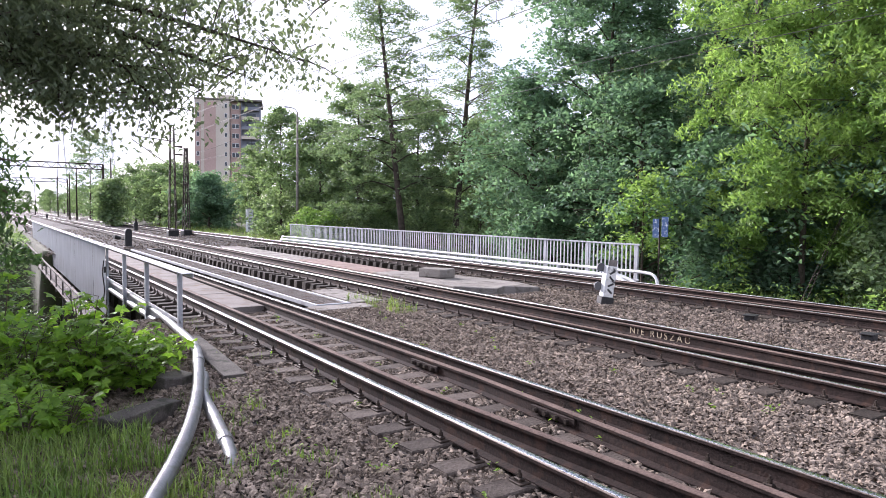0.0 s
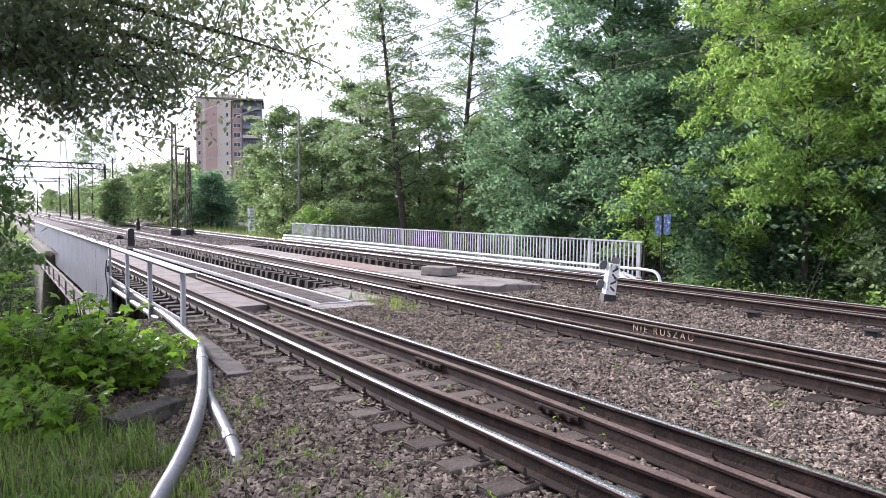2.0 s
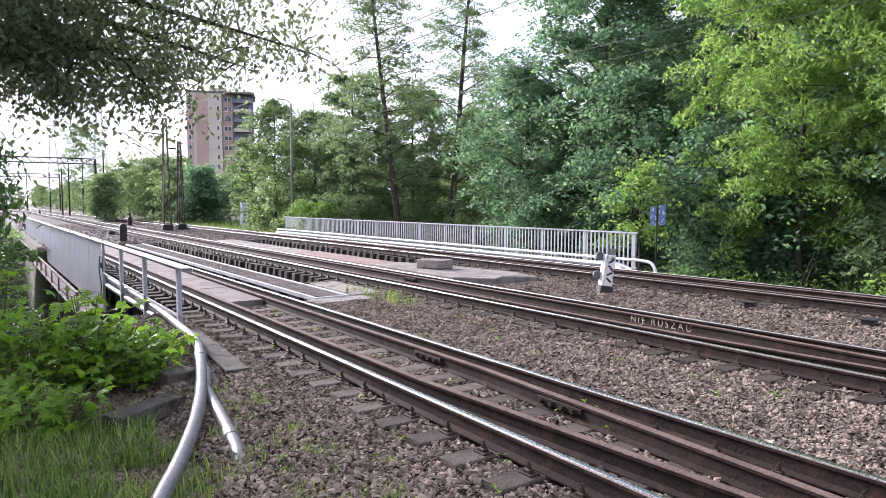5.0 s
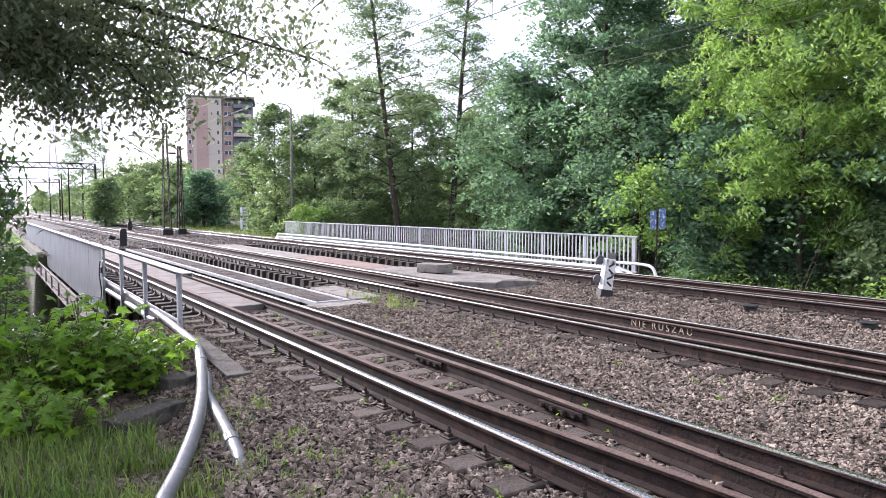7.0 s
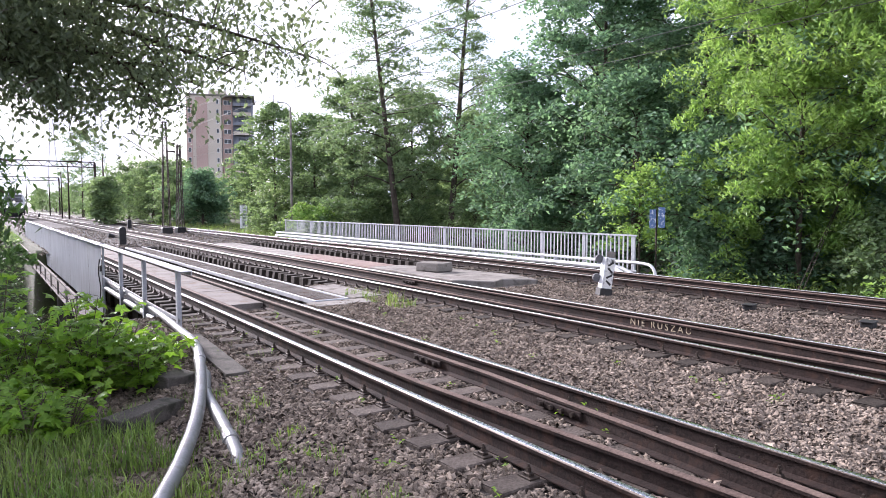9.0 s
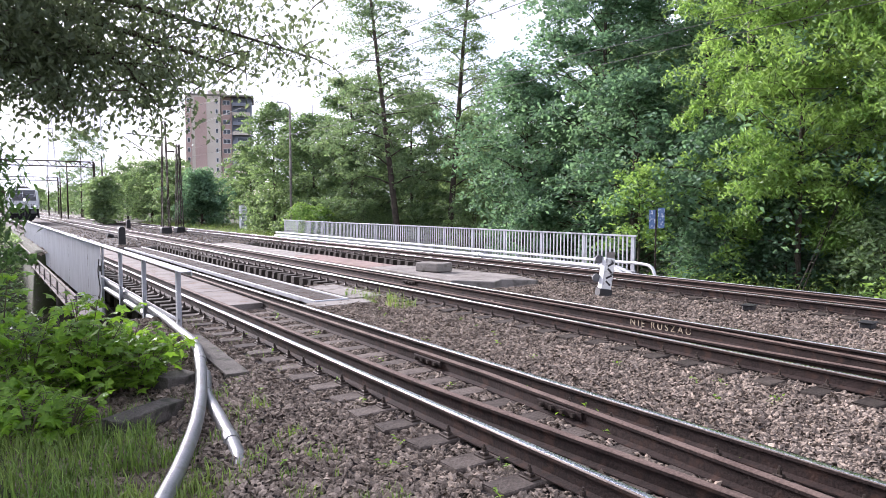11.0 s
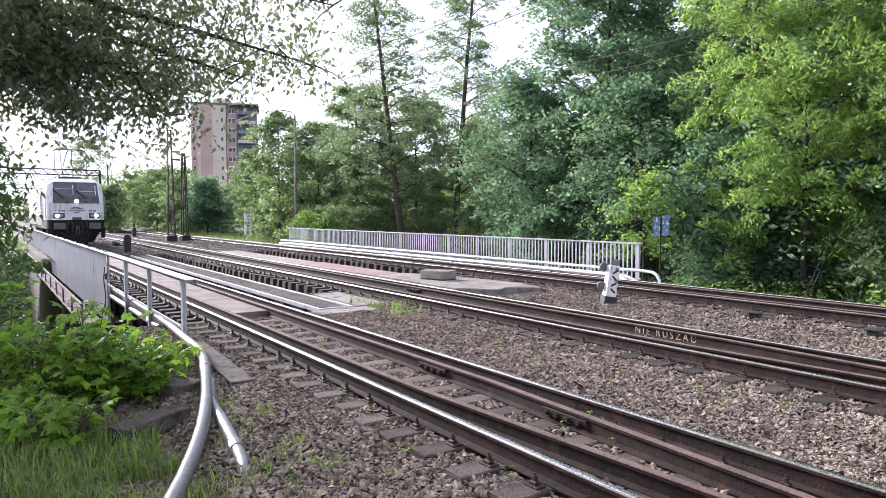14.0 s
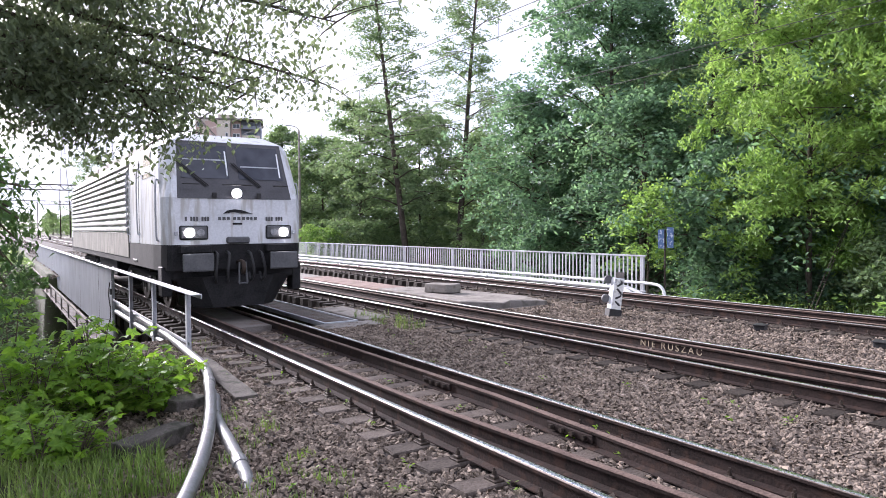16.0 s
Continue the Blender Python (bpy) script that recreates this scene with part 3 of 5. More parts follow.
low_pipes()

# ---- trees, bushes and grass ----
def leaf_mesh(name, centres, size, material, rng, droop=0.3, shape="oval", jitter=0.3, facing=None, loose=0.34):
    """Many separate leaves: each one a pointed, folded blade set round its centre."""
    n = len(centres)
    s = size * rng.uniform(1 - jitter, 1 + jitter, n)
    ang = rng.uniform(0, 2 * np.pi, n)
    ax = np.stack([np.cos(ang), np.sin(ang), rng.normal(-droop, 0.45, n)], -1)
    ax /= np.linalg.norm(ax, axis=1)[:, None]
    up = np.stack([rng.normal(0, loose, n), rng.normal(0, loose, n), np.ones(n)], -1)
    if facing is not None:
        up = facing + rng.normal(0, loose, (n, 3))
    sd = np.cross(ax, up)
    sd /= np.linalg.norm(sd, axis=1)[:, None] + 1e-9
    nm = np.cross(sd, ax)
    if shape == "oval":
        out = np.array([(-0.5, 0, 0), (-0.05, 0.26, 0.07), (0.5, 0, -0.05), (-0.05, -0.26, 0.07)])
        tri = np.array([(0, 1, 2), (0, 2, 3)])
    elif shape == "slim":
        out = np.array([(-0.5, 0, 0), (-0.15, 0.17, 0.05), (0.5, 0, -0.10), (-0.15, -0.17, 0.05)])
        tri = np.array([(0, 1, 2), (0, 2, 3)])
    else:                                          # lobed maple leaf
        out = np.array([(-0.42, 0, 0), (-0.36, 0.34, -0.05), (-0.08, 0.24, 0.03), (0.06, 0.50, -0.08), (0.18, 0.18, 0.02), (0.58, 0, -0.08),
                        (0.18, -0.18, 0.02), (0.06, -0.50, -0.08), (-0.08, -0.24, 0.03), (-0.36, -0.34, -0.05), (0.0, 0.0, 0.04)])
        tri = np.array([(10, k, (k + 1) % 10) for k in range(10)])
    v = centres[:, None] + s[:, None, None] * (out[None, :, :1] * ax[:, None] + out[None, :, 1:2] * sd[:, None] + out[None, :, 2:] * nm[:, None])
    k = len(out)
    t = (np.arange(n)[:, None, None] * k + tri[None]).reshape(-1, 3)
    return fast_mesh(name, v.reshape(-1, 3), t, material)


def profile(kind, t):
    """Reach of the limbs from the foot (0) to the top (1) of the crown."""
    if kind == "round":
        return 0.35 + 0.65 * math.sin(math.pi * min(1, 0.18 + 0.80 * t)) if t < 0.97 else 0.25
    if kind == "tall":
        return 0.85 - 0.45 * t + 0.12 * math.sin(9 * t)
    return 0.9 - 0.35 * t


def tree(name, label, category, x, y, z, height, reach, foot, leaf, count, material, trunk=0.16, limbs=34, kind="round", seed=1,
         shape="oval", lean=(0, 0), puff=0.42, group="", tuft=7, droop=0.3, bend=0.25, inner=0.30, flat=0.62):
    """A tapered trunk with limbs and twigs, and a crown of sprays of leaves round them. foot: height where the crown begins."""
    rng = np.random.default_rng(seed)
    t = thing(name, pose(x, y, z), label, category, group)
    wood = bmesh.new()
    wander = rng.normal(0, 0.10, (9, 2)).cumsum(axis=0) * trunk * 1.2

    def stem(f):
        i = min(7, int(f * 8))
        w = wander[i] * (1 - (f * 8 - i)) + wander[i + 1] * (f * 8 - i)
        return Vector((lean[0] * f + w[0], lean[1] * f + w[1], height * f))
    sweep([stem(k / 10) - Vector((0, 0, 0.3 if k == 0 else 0)) for k in range(11)], [trunk * (1.25 if k == 0 else 1) * (1 - 0.088 * k) for k in range(11)], 8, wood)
    sprays = []
    for i in range(limbs):
        f = (i + rng.uniform(0, 1)) / limbs
        base_f = (foot + (height - foot) * f * 0.93) / height
        a = i * 2.399 + rng.uniform(-0.5, 0.5)
        ln = reach * profile(kind, f) * rng.uniform(0.65, 1.12)
        p0 = stem(base_f * 0.97)
        d = Vector((math.cos(a), math.sin(a), 0))
        rise = ln * (rng.uniform(0.1, 0.55) if kind != "tall" else rng.uniform(0.05, 0.45))
        p1 = p0 + d * ln * 0.5 + Vector((0, 0, rise * 0.7))
        p2 = p0 + d * ln + Vector((rng.normal(0, 0.1) * ln, rng.normal(0, 0.1) * ln, rise - bend * ln * rng.uniform(0, 0.6)))
        r = max(0.012, trunk * 0.30 * (1 - base_f * 0.7))
        sweep([p0, p0.lerp(p1, 0.5) + Vector((0, 0, rise * 0.1)), p1, p1.lerp(p2, 0.5) + Vector((0, 0, ln * 0.03)), p2], [r, r * 0.8, r * 0.6, r * 0.4, r * 0.2], 4, wood)
        for k in range(tuft):
            g = rng.uniform(inner, 1.05)
            q = p0.lerp(p1, g * 2) if g < 0.5 else p1.lerp(p2, (g - 0.5) * 2)
            off = Vector((rng.normal(0, 0.17), rng.normal(0, 0.17), rng.normal(0.02, 0.19))) * ln * (0.5 + g * 0.6)
            e = q + off
            if k % 3 == 0:
                sweep([q, q.lerp(e, 0.6) + Vector((0, 0, 0.03)), e], [r * 0.3, r * 0.2, r * 0.1], 3, wood)
            sprays.append(e)
    part("trunk", wood, BARK, t, "dark furrowed trunk with limbs", smooth=True)
    sp = np.array([tuple(s) for s in sprays])
    pick = rng.integers(0, len(sp), count)
    wide = puff * rng.uniform(0.6, 1.3, len(sp))
    n = rng.normal(0, 1, (count, 3))
    n /= np.linalg.norm(n, axis=1)[:, None]
    n[:, 2] = np.where(n[:, 2] < -0.15, -n[:, 2], n[:, 2])
    out = sp[pick].copy()                          # away from the stem
    out[:, 2] = 0
    out /= np.linalg.norm(out, axis=1)[:, None] + 0.3
    off = n * np.array([1.4, 1.4, 1.7 * flat]) * (rng.uniform(0.25, 1.0, count) ** 0.45)[:, None]
    c = sp[pick] + off * wide[pick][:, None]
    c[:, 2] -= 0.35 * np.linalg.norm(off[:, :2], axis=1) ** 2 * wide[pick] * 0.6
    c[:, 2] = np.maximum(c[:, 2], 0.1)
    face = n * 0.75 + out * 0.6 + np.array([0, 0, 0.45])
    part("crown", leaf_mesh("crown", c, leaf, material, rng, droop, shape, facing=face, loose=0.45), material, t)
    return t


def place(px_turn, dist):
    """A spot on the plan from its bearing to the right of the track and its distance."""
    return dist * math.sin(radians(px_turn)), dist * math.cos(radians(px_turn))


# right-hand wood: bright ashes in front of dark maples
WOOD = "trees beside the railway"
for turn, d, h, r, n, sd in ((61.8, 22.0, 16.5, 3.6, 50000, 21), (69.3, 20.5, 15.5, 3.9, 34000, 22)):
    x, y = place(turn, d)
    tree("ash_tree", "tall ash tree with bright yellow-green spring leaves", "tree", x, y, -1.3, h, r, 1.6 if turn < 65 else 4.2, 0.17, int(n * 1.15), LEAF_BRIGHT, 0.10, 56, "round", sd, "slim", puff=0.42, group=WOOD, tuft=9, droop=0.6, flat=0.6, inner=0.22)
for turn, d, h, r, ft, n, sd in ((47.2, 31.5, 15.5, 5.0, 1.2, 34000, 31), (41.0, 34, 10.6, 3.6, 1.0, 18000, 32), (55.2, 33, 18, 6.0, 1.6, 32000, 33), (63.5, 28, 17, 5.5, 1.4, 24000, 34),
                                 (49.8, 27.0, 9.0, 3.2, 0.8, 13000, 35), (70.5, 24, 15, 5, 1.4, 14000, 36), (57.0, 23.5, 6.0, 2.6, 0.6, 9000, 37), (64.5, 25.5, 5.5, 2.2, 0.4, 7000, 38)):
    x, y = place(turn, d)
    tree("maple_tree", "broad maple tree with dense dark green leaves", "tree", x, y, -1.6, h, r, ft, 0.21, int(n * 1.15), LEAF_DARK, 0.20, 50, "round", sd, "oval", puff=0.52, group=WOOD, tuft=8, flat=0.55)
x, y = place(50.1, 22.5)
tree("young_tree", "young tree with pale yellow-green leaves behind the fence", "tree", x, y, -1.2, 4.4, 1.4, 1.6, 0.15, 2200, LEAF_BRIGHT, 0.05, 22, "round", 41, "oval", puff=0.26, group=WOOD)
# two tall thin alders
for turn, d, h, lx, sd in ((30.7, 44, 24, -2.1, 51), (34.4, 46, 25, 1.6, 52)):
    x, y = place(turn, d)
    tree("alder_tree", "tall slender alder with sparse layered branches", "tree", x, y, -3.0, h, 4.9, 6.0, 0.17, 23000, LEAF_GREY, 0.25, 44, "tall", sd, "oval", (lx, -lx * 0.7), puff=0.40, group=WOOD, tuft=12, bend=0.4, inner=0.38, flat=0.40)
# the wood behind the far end of the bridge
for turn, d, h, r, n, mat, sd in ((26.5, 50, 12.5, 4.6, 19000, LEAF_GREY, 61), (31.5, 52, 12.0, 4.4, 19000, LEAF_GREY, 62), (36.8, 54, 10.5, 4.0, 15000, LEAF_MID, 63),
                                  (23.4, 55, 10.5, 3.6, 15000, LEAF_MID, 64), (20.2, 60, 12.0, 3.3, 17000, LEAF_MID, 65), (18.4, 84, 9.6, 3.4, 10000, LEAF_MID, 66),
                                  (14.6, 78, 6.4, 3.0, 10000, LEAF_DARK, 67), (12.9, 84, 7.0, 3.2, 9000, LEAF_MID, 68), (11.0, 96, 8.6, 4.0, 9000, LEAF_MID, 69),
                                  (6.2, 140, 17.5, 5.2, 9000, LEAF_GREY, 70), (7.6, 88, 6.0, 2.4, 7000, LEAF_MID, 71), (9.3, 105, 8.5, 4.0, 8000, LEAF_MID, 72)):
    x, y = place(turn, d)
    tree("wood_tree", "green deciduous tree in the lineside wood", "tree", x, y, -1.8 if 20 < turn else -0.6, h + (1.2 if 20 < turn else 0), r, 0.3, 0.25 if d < 65 else 0.32, n, mat, 0.15, 36, "round", sd, "oval", puff=0.5, group=WOOD, tuft=8)
# bushes behind the fence and along the line
for turn, d, h, r, n, mat, sd in ((22.3, 46.5, 3.2, 1.2, 3000, LEAF_BRIGHT, 81), (23.8, 46.0, 3.0, 1.3, 3200, LEAF_BRIGHT, 80), (24.5, 47, 3.6, 1.9, 4500, LEAF_MID, 82), (27.4, 46, 3.4, 1.8, 4000, LEAF_MID, 83), (32.0, 45, 3.2, 1.8, 4000, LEAF_MID, 84),
                                  (36.8, 40, 4.2, 2.0, 5000, LEAF_MID, 85), (41.5, 30, 3.6, 1.7, 4200, LEAF_DARK, 86), (55.2, 23, 2.4, 1.1, 2600, LEAF_DARK, 87), (19.6, 66, 3.4, 1.9, 4000, LEAF_MID, 88),
                                  (15.2, 82, 3.2, 1.9, 3500, LEAF_DARK, 89), (67.2, 20.5, 3.0, 1.5, 5000, LEAF_MID, 90), (61.0, 22.5, 2.2, 1.3, 3000, LEAF_DARK, 91), (70.0, 18.5, 1.6, 1.0, 2200, LEAF_BRIGHT, 92)):
    x, y = place(turn, d)
    tree("bush", "leafy green bush beside the bridge", "bush", x, y, -1.5 if turn > 20 else -0.4, h + (0.4 if turn > 20 else 0), r, 0.3, 0.16, n, mat, 0.05, 20, "round", sd, "oval", puff=0.34, group="lineside bushes")
proto = None
random.seed(77)
for i in range(26):                       # hedge running into the distance on both sides
    dist = 84 + i * 11
    xx = 21.5 + random.uniform(-1.5, 3.0) if i % 4 else -5.5 + random.uniform(-2, 1)
    if proto is None:
        proto = tree("hedge_tree", "green lineside tree in the distance", "tree", xx, dist, -0.5, 7.5, 3.3, 0.4, 0.42, 2600, LEAF_MID, 0.12, 16, "round", 91, "oval", puff=0.62, group="hedge along the line", tuft=5)
    else:
        c = copy_thing(proto, pose(xx, dist, -0.5, 0, 0, random.uniform(0, 360)))
        c.scale = (1, 1, random.uniform(0.8, 1.25))
for i in range(16):                       # wood beyond the end of the straight
    copy_thing(proto, pose(-45 + i * 9 + random.uniform(-2, 2), 440 + random.uniform(-12, 12), -0.5, 0, 0, random.uniform(0, 360))).scale = (1.6, 1.6, random.uniform(1.3, 1.9))
# deep wood that closes the view
deep = None
for i in range(44):
    turn = 13 + i * 1.75 + random.uniform(-0.6, 0.6)
    d = random.uniform(62, 80) if turn > 22 else random.uniform(100, 150)
    d = d * 0.68 if turn > 42 else d
    x, y = place(turn, d)
    if deep is None:
        deep = tree("background_tree", "tree of the wood behind the railway", "tree", x, y, -1.8, 12, 5.2, 0.6, 0.46, 4200, LEAF_MID, 0.16, 18, "round", 95, "oval", puff=0.8, group="wood in the distance", tuft=5)
    else:
        c = copy_thing(deep, pose(x, y, -1.8, 0, 0, random.uniform(0, 360)))
        c.scale = (1, 1, random.uniform(0.62, 0.9) if turn < 47 else random.uniform(1.1, 1.5))
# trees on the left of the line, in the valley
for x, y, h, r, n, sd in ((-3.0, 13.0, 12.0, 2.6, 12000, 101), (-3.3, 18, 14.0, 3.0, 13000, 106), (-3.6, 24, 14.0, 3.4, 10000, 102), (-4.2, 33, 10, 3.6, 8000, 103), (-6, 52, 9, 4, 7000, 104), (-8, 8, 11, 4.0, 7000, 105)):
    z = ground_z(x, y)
    # the shade on these trees is partly in their darkened leaf colour
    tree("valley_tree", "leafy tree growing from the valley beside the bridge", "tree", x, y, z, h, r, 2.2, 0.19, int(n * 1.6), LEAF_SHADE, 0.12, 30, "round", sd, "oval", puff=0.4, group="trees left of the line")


def overhang():
    """The tree beside the camera whose boughs hang into the view against the light."""
    t = thing("overhanging_tree", Matrix.Identity(4), "tree with dark backlit leaves hanging over the path", "tree")
    rng = np.random.default_rng(7)
    wood = bmesh.new()
    foot = Vector((-2.4, 6.0, ground_z(-2.4, 6.0) - 0.2))
    sweep([foot, foot + Vector((0.1, 0.1, 1.6)), foot + Vector((0.3, -0.1, 3.2)), foot + Vector((0.5, 0, 5.2))], [0.17, 0.14, 0.11, 0.06], 9, wood)
    boughs = [((-2.3, 5.95, 3.0), (-0.5, 5.76, 3.62), (0.45, 5.79, 3.46), (1.25, 5.69, 3.32), (2.10, 5.46, 3.12)),
              ((-2.3, 5.95, 2.6), (-0.5, 5.85, 3.24), (0.25, 5.88, 3.12), (0.75, 5.85, 2.94), (0.98, 5.88, 2.66)),
              ((-2.3, 5.95, 2.4), (-0.55, 5.92, 3.02), (0.02, 5.95, 2.92), (0.26, 5.95, 2.80), (0.40, 5.95, 2.60)),
              ((-2.2, 5.9, 3.6), (-0.3, 5.69, 3.88), (0.45, 5.69, 3.84), (1.35, 5.55, 3.74), (2.20, 5.31, 3.60)),
              ((-2.2, 5.9, 3.1), (-0.45, 5.82, 3.42), (0.30, 5.83, 3.30), (1.0, 5.77, 3.14), (1.62, 5.67, 2.98)),
              ((-2.2, 5.9, 4.1), (-0.4, 5.4, 4.1), (0.4, 5.3, 4.05), (1.1, 5.2, 3.92), (1.8, 5.1, 3.78)),
              ((-2.3, 6.2, 2.9), (-0.6, 6.5, 3.34), (0.2, 6.6, 3.22), (0.8, 6.6, 3.06), (1.5, 6.5, 2.98))]
    sprays, weight = [], []
    for j, bough in enumerate(boughs):
        line = smooth_path(bough, 8)
        rad = [0.045 * (1 - 0.88 * k / (len(line) - 1)) for k in range(len(line))]
        sweep(line, rad, 6, wood)
        for k in range(7, len(line)):
            f = k / (len(line) - 1)
            for m in range(5):
                side = Vector((rng.normal(0, 0.22), rng.normal(0, 0.35), rng.normal(-0.03, 0.17))) * (1.30 - 0.60 * f)
                e = line[k] + side
                if m < 2:
                    sweep([line[k], line[k].lerp(e, 0.5) + Vector((0, 0, 0.02)), e], [0.008, 0.005, 0.003], 4, wood)
                sprays.append(tuple(e))
                weight.append(1.9 if f < 0.62 else 1.2 if f < 0.8 else 0.8)
    part("trunk", wood, BARK, t, smooth=True)
    sp, weight = np.array(sprays), np.array(weight)
    pick = rng.choice(len(sp), 27000, p=weight / weight.sum())
    c = sp[pick] + rng.normal(0, 1, (len(pick), 3)) * np.array([0.11, 0.13, 0.065])
    part("crown", leaf_mesh("crown", c, 0.054, LEAF_NEAR, rng, 0.9, "oval", loose=0.9), None, t)
    low = [(-0.21, 7.2, 2.3), (-0.11, 7.6, 2.1), (-0.02, 8.0, 2.0), (-0.16, 8.2, 1.8), (0.00, 7.8, 1.75), (-0.26, 7.5, 1.9), (0.06, 7.9, 2.3), (-0.06, 8.2, 1.5), (-0.16, 7.0, 1.65), (-0.14, 7.6, 1.35), (-0.22, 7.8, 1.15), (-0.12, 8.0, 2.6), (-0.26, 7.4, 1.5)]
    sp = np.array(low)
    c = sp[rng.integers(0, len(sp), 700)] + rng.normal(0, 1, (700, 3)) * np.array([0.10, 0.3, 0.12])
    part("crown", leaf_mesh("crown", c, 0.085, LEAF_SHADE, rng, 0.8, "slim"), None, t, "drooping leaves in the shade-darkened green")
    bm = bmesh.new()
    for p in low:
        sweep(smooth_path([(-1.9, 6.1, 2.6), (-0.7, 6.9, 2.4), p], 5), 0.010, 5, bm)
    part("branch", bm, TWIG, t)
    return t


overhang()


def sapling(x, y, height, seed, spread=0.45, leaves=75, size=0.15):
    """A maple sapling: thin stems with pairs of lobed leaves."""
    rng = np.random.default_rng(seed)
    z = ground_z(x, y)
    t = thing("maple_sapling", pose(x, y, z), "young maple sapling with bright green lobed leaves", "bush", "saplings by the railing")
    wood = bmesh.new()
    spots = []
    for k in range(5):
        a = rng.uniform(0, 6.28)
        tip = Vector((math.cos(a) * spread * rng.uniform(0.2, 1), math.sin(a) * spread * rng.uniform(0.2, 1), height * rng.uniform(0.6, 1.0)))
        line = smooth_path([(0, 0, 0), (tip.x * 0.3, tip.y * 0.3, tip.z * 0.5), tuple(tip)], 4)
        sweep(line, [0.011 - 0.008 * i / (len(line) - 1) for i in range(len(line))], 5, wood)
        for m in range(leaves // 5):
            f = rng.uniform(0.25, 1.0)
            p = line[min(len(line) - 1, int(f * len(line)))]
            b = rng.uniform(0, 6.28)
            out = Vector((math.cos(b), math.sin(b), rng.uniform(0.1, 0.5))) * rng.uniform(0.08, 0.20)
            sweep([p, p + out], [0.003, 0.002], 3, wood)
            spots.append(tuple(p + out * 1.25))
    part("stem", wood, TWIG, t)
    part("leaves", leaf_mesh("leaves", np.array(spots), size, LEAF_BUSH, rng, 0.25, "maple", loose=0.55), None, t)
    return t


random.seed(9)
for k in range(27):
    x, y = random.uniform(-0.3, 1.45), random.uniform(8.4, 10.2)
    top = 0.34 + 0.62 * random.random() + (0.40 if k % 5 == 0 else 0) + (0.16 if x < 1.0 else 0.04)
    sapling(x, y, top - ground_z(x, y) - 0.36 if ground_z(x, y) < -0.6 else top + 0.0, 200 + k)
for k in range(4):
    x, y = random.uniform(1.45, 1.75), random.uniform(9.2, 10.0)
    sapling(x, y, random.uniform(0.40, 0.62), 280 + k, 0.28, 40, 0.15)
for k in range(12):
    x, y = random.uniform(-0.1, 0.55), random.uniform(7.2, 8.3)
    sapling(x, y, random.uniform(0.28, 0.55), 260 + k, 0.35, 40, 0.13)


def grass(name, count, xr, yr, height, seed, surface_z, keep=None, label="long green grass growing beside the pipes"):
    rng = np.random.default_rng(seed)
    x, y = rng.uniform(*xr, count), rng.uniform(*yr, count)
    if keep is not None:
        ok = np.array([keep(a, b) for a, b in zip(x, y)])
        x, y = x[ok], y[ok]
    n = len(x)
    z = np.array([surface_z(a, b) for a, b in zip(x, y)])
    h = height * rng.uniform(0.35, 1.15, n)
    a = rng.uniform(0, 6.28, n)
    b = a + rng.uniform(1.2, 1.9, n)
    lean = h * rng.uniform(0.1, 0.75, n)
    w = rng.uniform(0.0025, 0.0075, n)
    d, s = np.stack([np.cos(a), np.sin(a), a * 0], -1), np.stack([np.cos(b), np.sin(b), a * 0], -1)
    base = np.stack([x, y, z - 0.01], -1)
    up = np.array([0, 0, 1.0])
    mid = base + d * (lean * 0.35)[:, None] + up * (h * 0.62)[:, None]
    tip = base + d * lean[:, None] + up * h[:, None] * (1 - 0.25 * (lean / h))[:, None]
    v = np.stack([base - s * w[:, None], base + s * w[:, None], mid + s * w[:, None] * 0.8, mid - s * w[:, None] * 0.8, tip], 1)
    t = np.array([(0, 1, 2), (0, 2, 3), (3, 2, 4)])
    tris = (np.arange(n)[:, None, None] * 5 + t[None]).reshape(-1, 3)
    return tagged(part(name, fast_mesh(name, v.reshape(-1, 3), tris, GRASS), None), label, "grass", kind="stuff")


def patchy(x, y):
    return noise.noise((x * 1.6, y * 1.6, 9)) > -0.25 + 0.55 * max(0, x - 0.55)


grass("grass", 11000, (-1.2, 1.4), (3.6, 7.6), 0.24, 301, ground_z, patchy)
grass("grass", 3000, (0.6, 2.2), (3.8, 7.6), 0.13, 302, bed_z, lambda x, y: noise.noise((x * 3, y * 3, 4)) > 0.12)
grass("grass", 900, (2.0, 3.0), (8.0, 13.0), 0.10, 303, bed_z, lambda x, y: noise.noise((x * 3, y * 2, 7)) > 0.15, "short weeds growing at the slab's edge")
grass("grass", 700, (6.6, 7.3), (11.6, 14.2), 0.28, 304, lambda x, y: -0.22, lambda x, y: noise.noise((x * 4, y * 2.5, 7)) > 0.1, "dry tufts of grass by the walkway's end")
grass("grass", 16000, (16.2, 34), (2.0, 26), 0.42, 305, ground_z, lambda x, y: noise.noise((x * 0.7, y * 0.7, 1)) > -0.15, "tall grass under the trees")
grass("grass", 9000, (15.8, 26), (43, 90), 0.55, 306, ground_z, None, "meadow grass beside the line")
grass("grass", 5000, (-4, 1.9), (58, 110), 0.5, 307, ground_z, None, "meadow grass beside the line")


